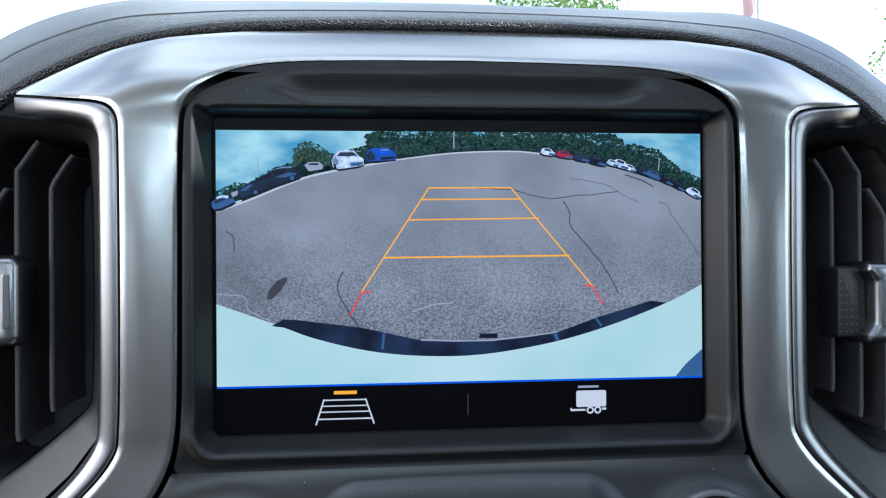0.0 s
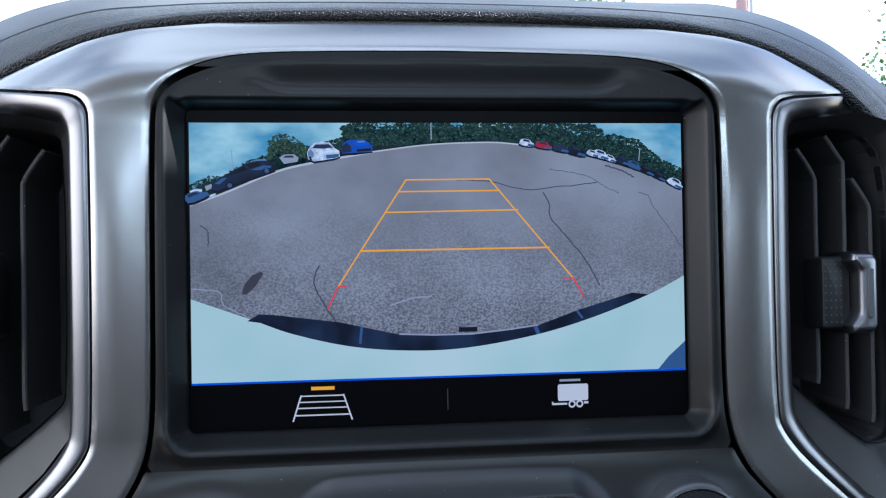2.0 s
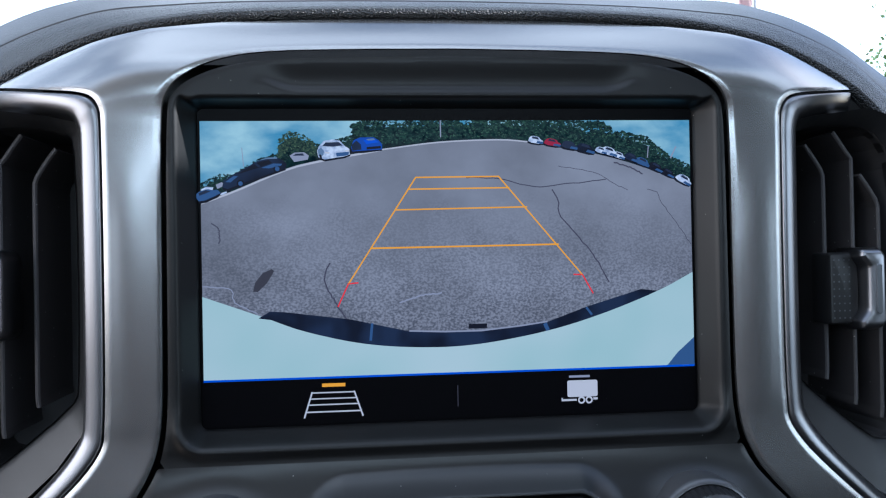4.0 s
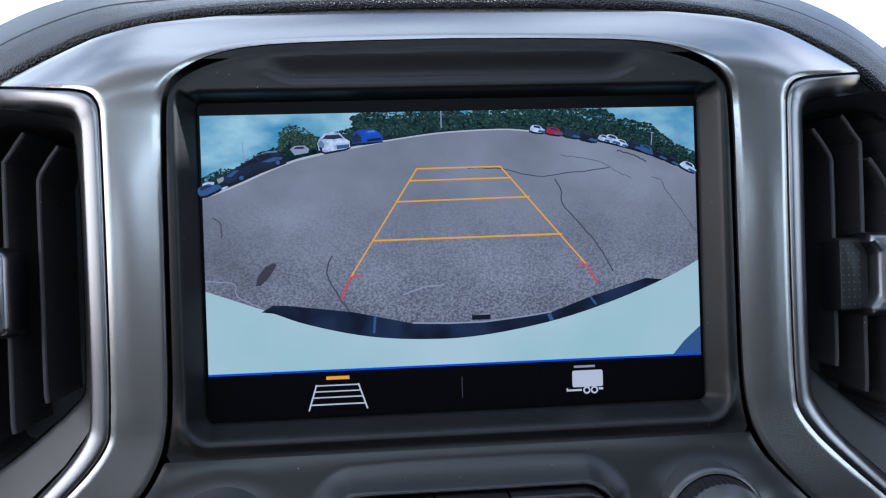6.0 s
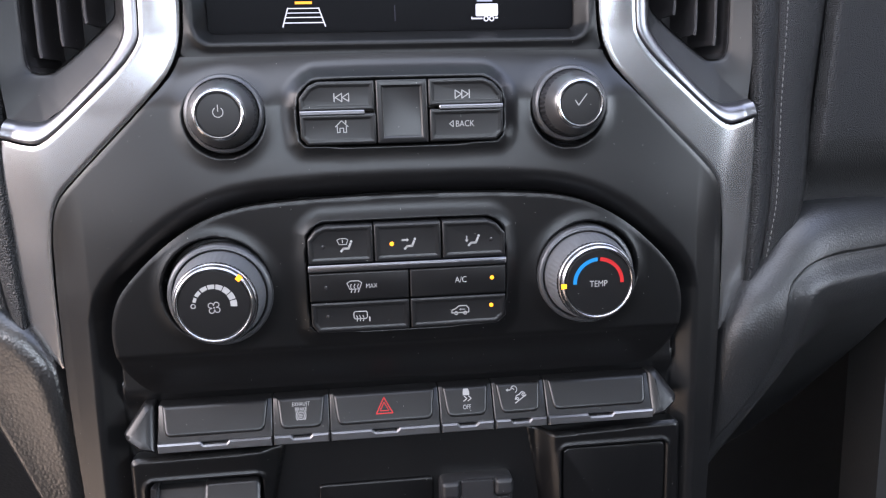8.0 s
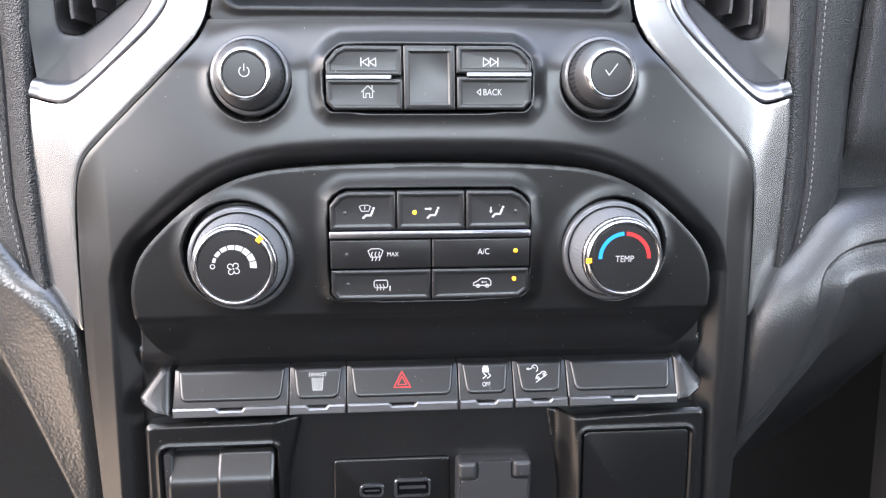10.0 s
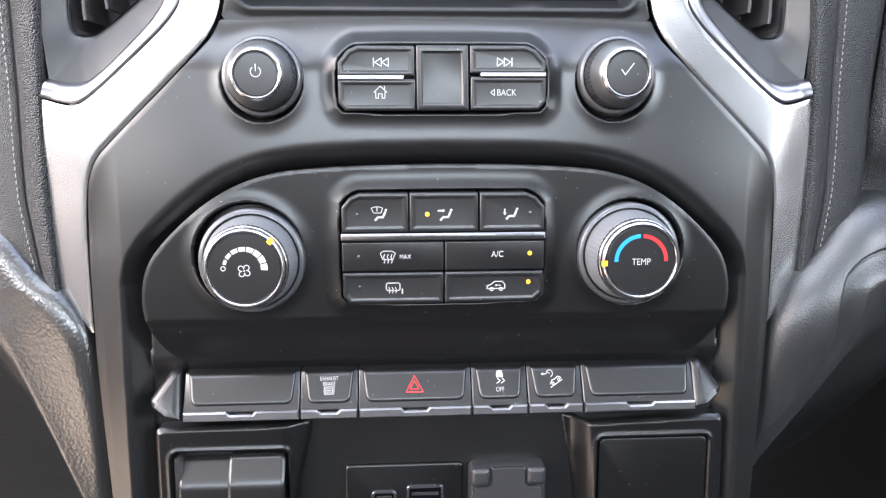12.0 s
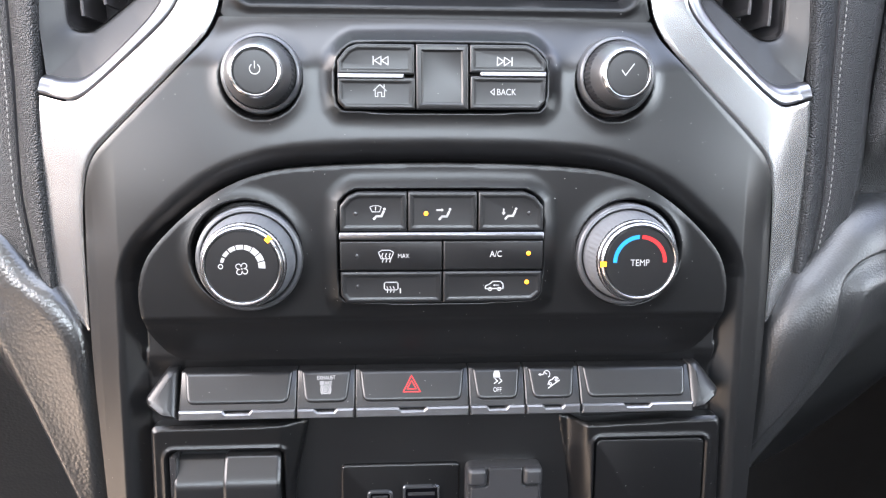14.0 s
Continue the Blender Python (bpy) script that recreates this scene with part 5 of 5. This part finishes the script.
for w, pts in ((0.7, [(-88.2, 122.2), (-76.9, 126.2), (-59.2, 133.5), (-47.3, 136.5), (-25.1, 140.5)]), (0.5, [(-25.1, 140.6), (-4.7, 143.1), (17.0, 143.9), (28.5, 143.0)])):
    shown("picture_kerb", 8, P_KERB, lambda f: f.strip(spline(pts, 14), w))
blob("picture_car_shade", 9, P_DARK, [(-47.8, 137.4), (-45.4, 136.5), (-38.4, 137.6), (-36.4, 138.4), (-36.6, 139.6), (-47.4, 138.8)], 0)
blob("picture_car", 10, P_CARWHITE, [(-48.0, 140.4), (-47.2, 142.0), (-45.6, 143.8), (-42.4, 144.3), (-40.0, 143.8), (-38.4, 142.0), (-36.7, 140.9), (-36.6, 138.9), (-38.4, 138.3), (-45.3, 137.2), (-47.6, 138.0)], 0)
blob("picture_car_window", 11, P_NIGHT, [(-46.2, 141.9), (-44.9, 143.3), (-40.5, 143.4), (-39.0, 142.1), (-42.3, 141.7)], 0)
blob("picture_car_roof", 12, P_CARWHITE, [(-45.2, 143.6), (-42.4, 144.2), (-40.2, 143.7), (-40.6, 143.3), (-44.7, 143.2)], 0)
blob("picture_car_grille", 11, P_NAVY, [(-41.4, 139.5), (-36.9, 139.9), (-36.9, 138.9), (-38.4, 138.4), (-41.2, 138.2)], 0)
blob("picture_car_lamp", 12, P_PALE, [(-38.4, 140.4), (-36.8, 140.5), (-36.8, 140.0), (-38.2, 140.0)], 0)
blob("picture_car_lamp", 12, P_PALE, [(-45.4, 139.9), (-43.6, 139.7), (-43.8, 139.2), (-45.2, 139.4)], 0)
blob("picture_car_side", 11, P_HAZE, [(-47.8, 140.6), (-46.6, 141.4), (-45.6, 140.2), (-45.8, 138.6), (-47.5, 138.4)], 0)
blob("picture_wheel", 12, P_DARK, [(-47.4, 138.9), (-46.6, 139.0), (-46.2, 137.6), (-46.9, 137.3)], 1)
blob("picture_car_shade", 9, P_DARK, [(-36.4, 139.2), (-31.8, 139.4), (-25.0, 140.2), (-25.4, 141.4), (-36.4, 141.4)], 0)
blob("picture_car", 10, P_TEAL, [(-36.1, 141.7), (-35.1, 144.0), (-33.0, 144.9), (-28.0, 145.0), (-26.2, 143.8), (-25.1, 142.4), (-25.2, 140.6), (-30.9, 140.3), (-35.7, 140.0)], 0)
blob("picture_car_bonnet", 11, P_BLUE, [(-31.8, 144.0), (-28.0, 144.3), (-26.2, 143.2), (-30.6, 142.6)], 0)
blob("picture_car_gleam", 12, P_HAZE, [(-30.8, 144.3), (-28.2, 144.6), (-27.4, 144.0), (-30.0, 143.8)], 0)
blob("picture_car_side", 11, P_BUMPER, [(-36.0, 142.2), (-34.2, 143.9), (-32.6, 142.4), (-32.4, 140.6), (-35.6, 140.2)], 0)
blob("picture_car_grille", 11, P_DARK, [(-30.6, 141.5), (-25.6, 141.9), (-25.5, 141.0), (-30.6, 140.6)], 0)
blob("picture_car_shade", 9, P_DARK, [(-81, 127.2), (-79.2, 126.2), (-73.0, 128.6), (-62.8, 132.2), (-58.9, 133.6), (-59.4, 135.2), (-79.8, 128.8)], 0)
blob("picture_car", 10, P_BUMPER, [(-80.9, 127.8), (-80.4, 130.1), (-77.4, 132.0), (-72.9, 134.4), (-68.8, 136.8), (-65.5, 137.9), (-62.0, 138.0), (-59.7, 136.8), (-58.6, 135.6), (-59.0, 134.3), (-62.9, 133.0), (-73.1, 129.4), (-79.1, 127.1)], 0)
blob("picture_car_window", 11, P_DARK, [(-75.8, 132.2), (-71.8, 134.6), (-68.4, 136.4), (-64.8, 137.2), (-63.7, 136.1), (-68.4, 134.4)], 0)
blob("picture_car_pillar", 12, P_BUMPER, [(-69.6, 135.7), (-69.0, 136.1), (-67.6, 134.9), (-68.4, 134.6)], 0)
blob("picture_car_gleam", 12, P_HAZE, [(-68.4, 136.9), (-65.4, 138.0), (-62.0, 138.1), (-61.8, 137.6), (-65.4, 137.5)], 0)
blob("picture_car_gleam", 12, P_NAVY, [(-67.4, 134.4), (-63.2, 135.9), (-60.2, 135.8), (-60.6, 135.1), (-64.8, 134.2)], 0)
blob("picture_car_gleam", 12, P_NAVY, [(-79.8, 129.6), (-77.0, 131.6), (-75.4, 131.6), (-78.0, 129.4)], 0)
blob("picture_van", 9, P_GREY, [(-57.6, 138.6), (-55.9, 139.7), (-52.5, 139.8), (-50.9, 138.6), (-51.3, 137.2), (-56.0, 136.4)], 0)
blob("picture_van_window", 10, P_NIGHT, [(-56.4, 138.6), (-55.4, 139.3), (-53.0, 139.4), (-52.4, 138.6)], 0)
blob("picture_car", 9, P_CARWHITE, [(-88.2, 127.0), (-86.4, 128.0), (-83.9, 127.8), (-84.2, 126.6), (-87.2, 125.7)], 0)
blob("picture_car", 9, P_GREY, [(-83.1, 128.7), (-80.9, 129.6), (-80.2, 128.4), (-82.5, 127.2)], 0)
for x, z in ((-74.6, 129.0), (-61.9, 134.0)):
    shown("picture_wheel", 12, P_DARK, lambda f: f.disc(x, z, 1.35, 14))
    shown("picture_rim", 13, P_NAVY, lambda f: f.disc(x, z, 0.8, 12))
car(-84.6, 123.6, 8, 4.4, 24, P_NAVY)
blob("picture_car", 11, P_CARWHITE, [(-81.6, 125.6), (-79.4, 126.4), (-79.2, 125.8), (-81.4, 124.9)])
for x, z, w, h, k, b in ((30.1, 142.2, 5.6, 3.5, -8, P_CARWHITE), (36.2, 141.3, 6.3, 3.4, -9, P_CRIMSON), (42.4, 140.2, 6.2, 3.7, -11, P_NIGHT), (48.2, 138.9, 7.2, 4.0, -14, P_BUMPER), (54.2, 138.6, 4.6, 2.9, -14, P_CARWHITE),
                         (57.0, 137.8, 6.4, 3.8, -16, P_CARWHITE), (60.6, 136.8, 5.0, 2.8, -18, P_CARWHITE), (65.2, 135.8, 5.6, 3.4, -20, P_BUMPER), (69.2, 134.2, 6.0, 3.2, -22, P_NAVY), (74.0, 132.4, 6.4, 3.0, -24, P_DARK),
                         (78.6, 130.4, 6.0, 2.6, -26, P_DARK), (84.4, 127.6, 6.6, 3.2, -28, P_CARWHITE)):
    car(x, z, w, h, k, b)
shown("picture_stain", 3, P_SHADE, lambda f: f.poly([(-71.0, 91.2), (-69.4, 91.0), (-66.2, 94.0), (-63.6, 98.2), (-64.4, 99.0), (-67.6, 97.6), (-70.2, 94.4)]))


def crack(f, pts, w):
    p = spline(pts, 22)
    f.strip([(a + rnd.uniform(-0.3, 0.3), c + rnd.uniform(-0.22, 0.22)) for a, c in p], w)


for w, pts in ((0.35, [(5, 130.4), (15.7, 129.9), (24.7, 128.0), (31.6, 126.7), (38.6, 127.5), (47.0, 128.3), (56.1, 129.3)]), (0.45, [(35.8, 126.0), (37.8, 123.2), (38.8, 121.2), (38.1, 117.8), (40.5, 114.3), (43.6, 110.5), (50, 103), (56.8, 92)]),
               (0.5, [(-44.5, 100.9), (-46.1, 94.8), (-43.2, 87.8), (-38.6, 80.7)]), (0.4, [(-84.7, 115.5), (-82.4, 113.1), (-82.2, 108.1)]),
               (0.2, [(38.7, 134.3), (44.9, 133.2), (53.4, 131.4), (57.6, 128.6), (64.6, 125.1)]), (0.5, [(59.4, 135.5), (64.7, 133.8), (70.4, 131.3)]), (0.22, [(71.7, 125.4), (75.3, 124.4), (77.4, 120.2), (83.0, 112.5), (88, 105)])):
    shown("picture_crack", 3, P_CRACK, lambda f: crack(f, pts, w))
for w, pts in ((0.35, [(-88, 93.3), (-79.0, 92.2), (-77.1, 87.3), (-69.3, 83.2)]), (0.5, [(-20, 86), (-12, 88.5), (-5, 89.2)])):
    shown("picture_scratch", 3, P_GREY, lambda f: crack(f, pts, w))

shown("picture_tailgate", 4, P_WHITE, lambda f: f.poly([tuple(p) for p in ar] + [(88.3, 60.6), (-88.3, 60.6)]))
BUMP = [(-69.3, 81.8), (-65.4, 84.1), (-60.5, 83.8), (-37.6, 80.7), (-16.5, 75.8), (9.2, 75.2), (33.2, 77.8), (48.1, 83.0), (68.5, 88.9), (74.8, 88.2)]
shown("picture_bumper", 5, P_BUMPER, lambda f: f.poly(BUMP + [tuple(p) for p in ar[::-1] if -67 < p[0] < 74]))
shown("picture_bumper_gleam", 6, P_GREY, lambda f: f.line([(-16.5, 76.0), (-4, 75.4), (9.2, 75.4), (24, 76.8), (33.2, 78.0)], 0.55))
for a, b, w in (((-29.8, 78.8), (-30.4, 73.2), 0.9), ((48.0, 82.6), (49.8, 80.2), 0.8), ((32.6, 77.0), (33.4, 75.2), 1.4)):
    shown("picture_bumper_seam", 6, P_NAVY, lambda f: f.line([a, b], w))
shown("picture_hitch", 7, P_DARK, lambda f: f.box(4.6, 11.3, 76.2, 77.9))
shown("picture_corner", 5, P_NAVY, lambda f: f.poly([(78.0, 60.8), (88.3, 60.8), (88.3, 70.8), (82, 65.4)]))
shown("picture_edge", 6, P_BLUE, lambda f: f.box(-88.3, 88.3, 60.1, 60.8))
shown("menu_bar", 7, GLASSBLACK, lambda f: f.box(-88.3, 88.3, 44.7, 60.1))

for w, a, b in ((0.5, (-13.4, 130.6), (16.5, 130.7)), (0.5, (-15.9, 126.4), (20.2, 126.6)), (0.5, (-20.8, 119.1), (26.6, 119.6)), (0.6, (-29.8, 105.6), (37.9, 105.9)),
                (0.5, (-13.4, 130.6), (-37.9, 93.1)), (0.5, (16.5, 130.7), (46.7, 94.6))):
    shown("guide_line", 8, P_ORANGE, lambda f: f.line([a, b], w), "orange parking guide line")
for a, b, c in (((-34.5, 93.5), (-37.9, 93.2), (-41.6, 85.3)), ((43.5, 94.8), (46.7, 94.7), (50.5, 87.9))):
    shown("guide_end", 8, P_RED, lambda f: f.line([a, b, c], 0.5), "red guide line end")
shown("active_mark", 9, P_ORANGE, lambda f: f.box(-47.7, -39.6, 57.2, 58.4))
shown("guide_icon", 9, P_PALE, lambda f: f.line([(-51.2, 55.2), (-36.5, 55.2)], 0.45).line([(-51.9, 53.1), (-35.8, 53.1)], 0.42).line([(-52.5, 51.0), (-35.2, 51.0)], 0.45).line([(-53.2, 48.5), (-34.3, 48.5)], 0.5)
      .line([(-51.2, 55.4), (-54.0, 46.6)], 0.55).line([(-36.5, 55.4), (-33.6, 46.7)], 0.55), "white guide line icon")
shown("divider", 9, P_SHADE, lambda f: f.box(0.1, 0.4, 48.6, 56.2))
shown("inactive_mark", 9, P_GREY, lambda f: f.box(40.9, 48.6, 57.4, 58.2))
shown("trailer_icon", 9, P_PALE, lambda f: f.box(40.2, 51.4, 50.4, 56.4, 0.8).box(38.0, 43.6, 49.0, 49.7).box(38.0, 38.5, 49.0, 50.2).box(49.8, 51.4, 49.2, 50.0)
      .arc(45.4, 49.2, 0.75, 1.35, 0, 360, 18).arc(48.2, 49.2, 0.75, 1.35, 0, 360, 18), "pale trailer icon")
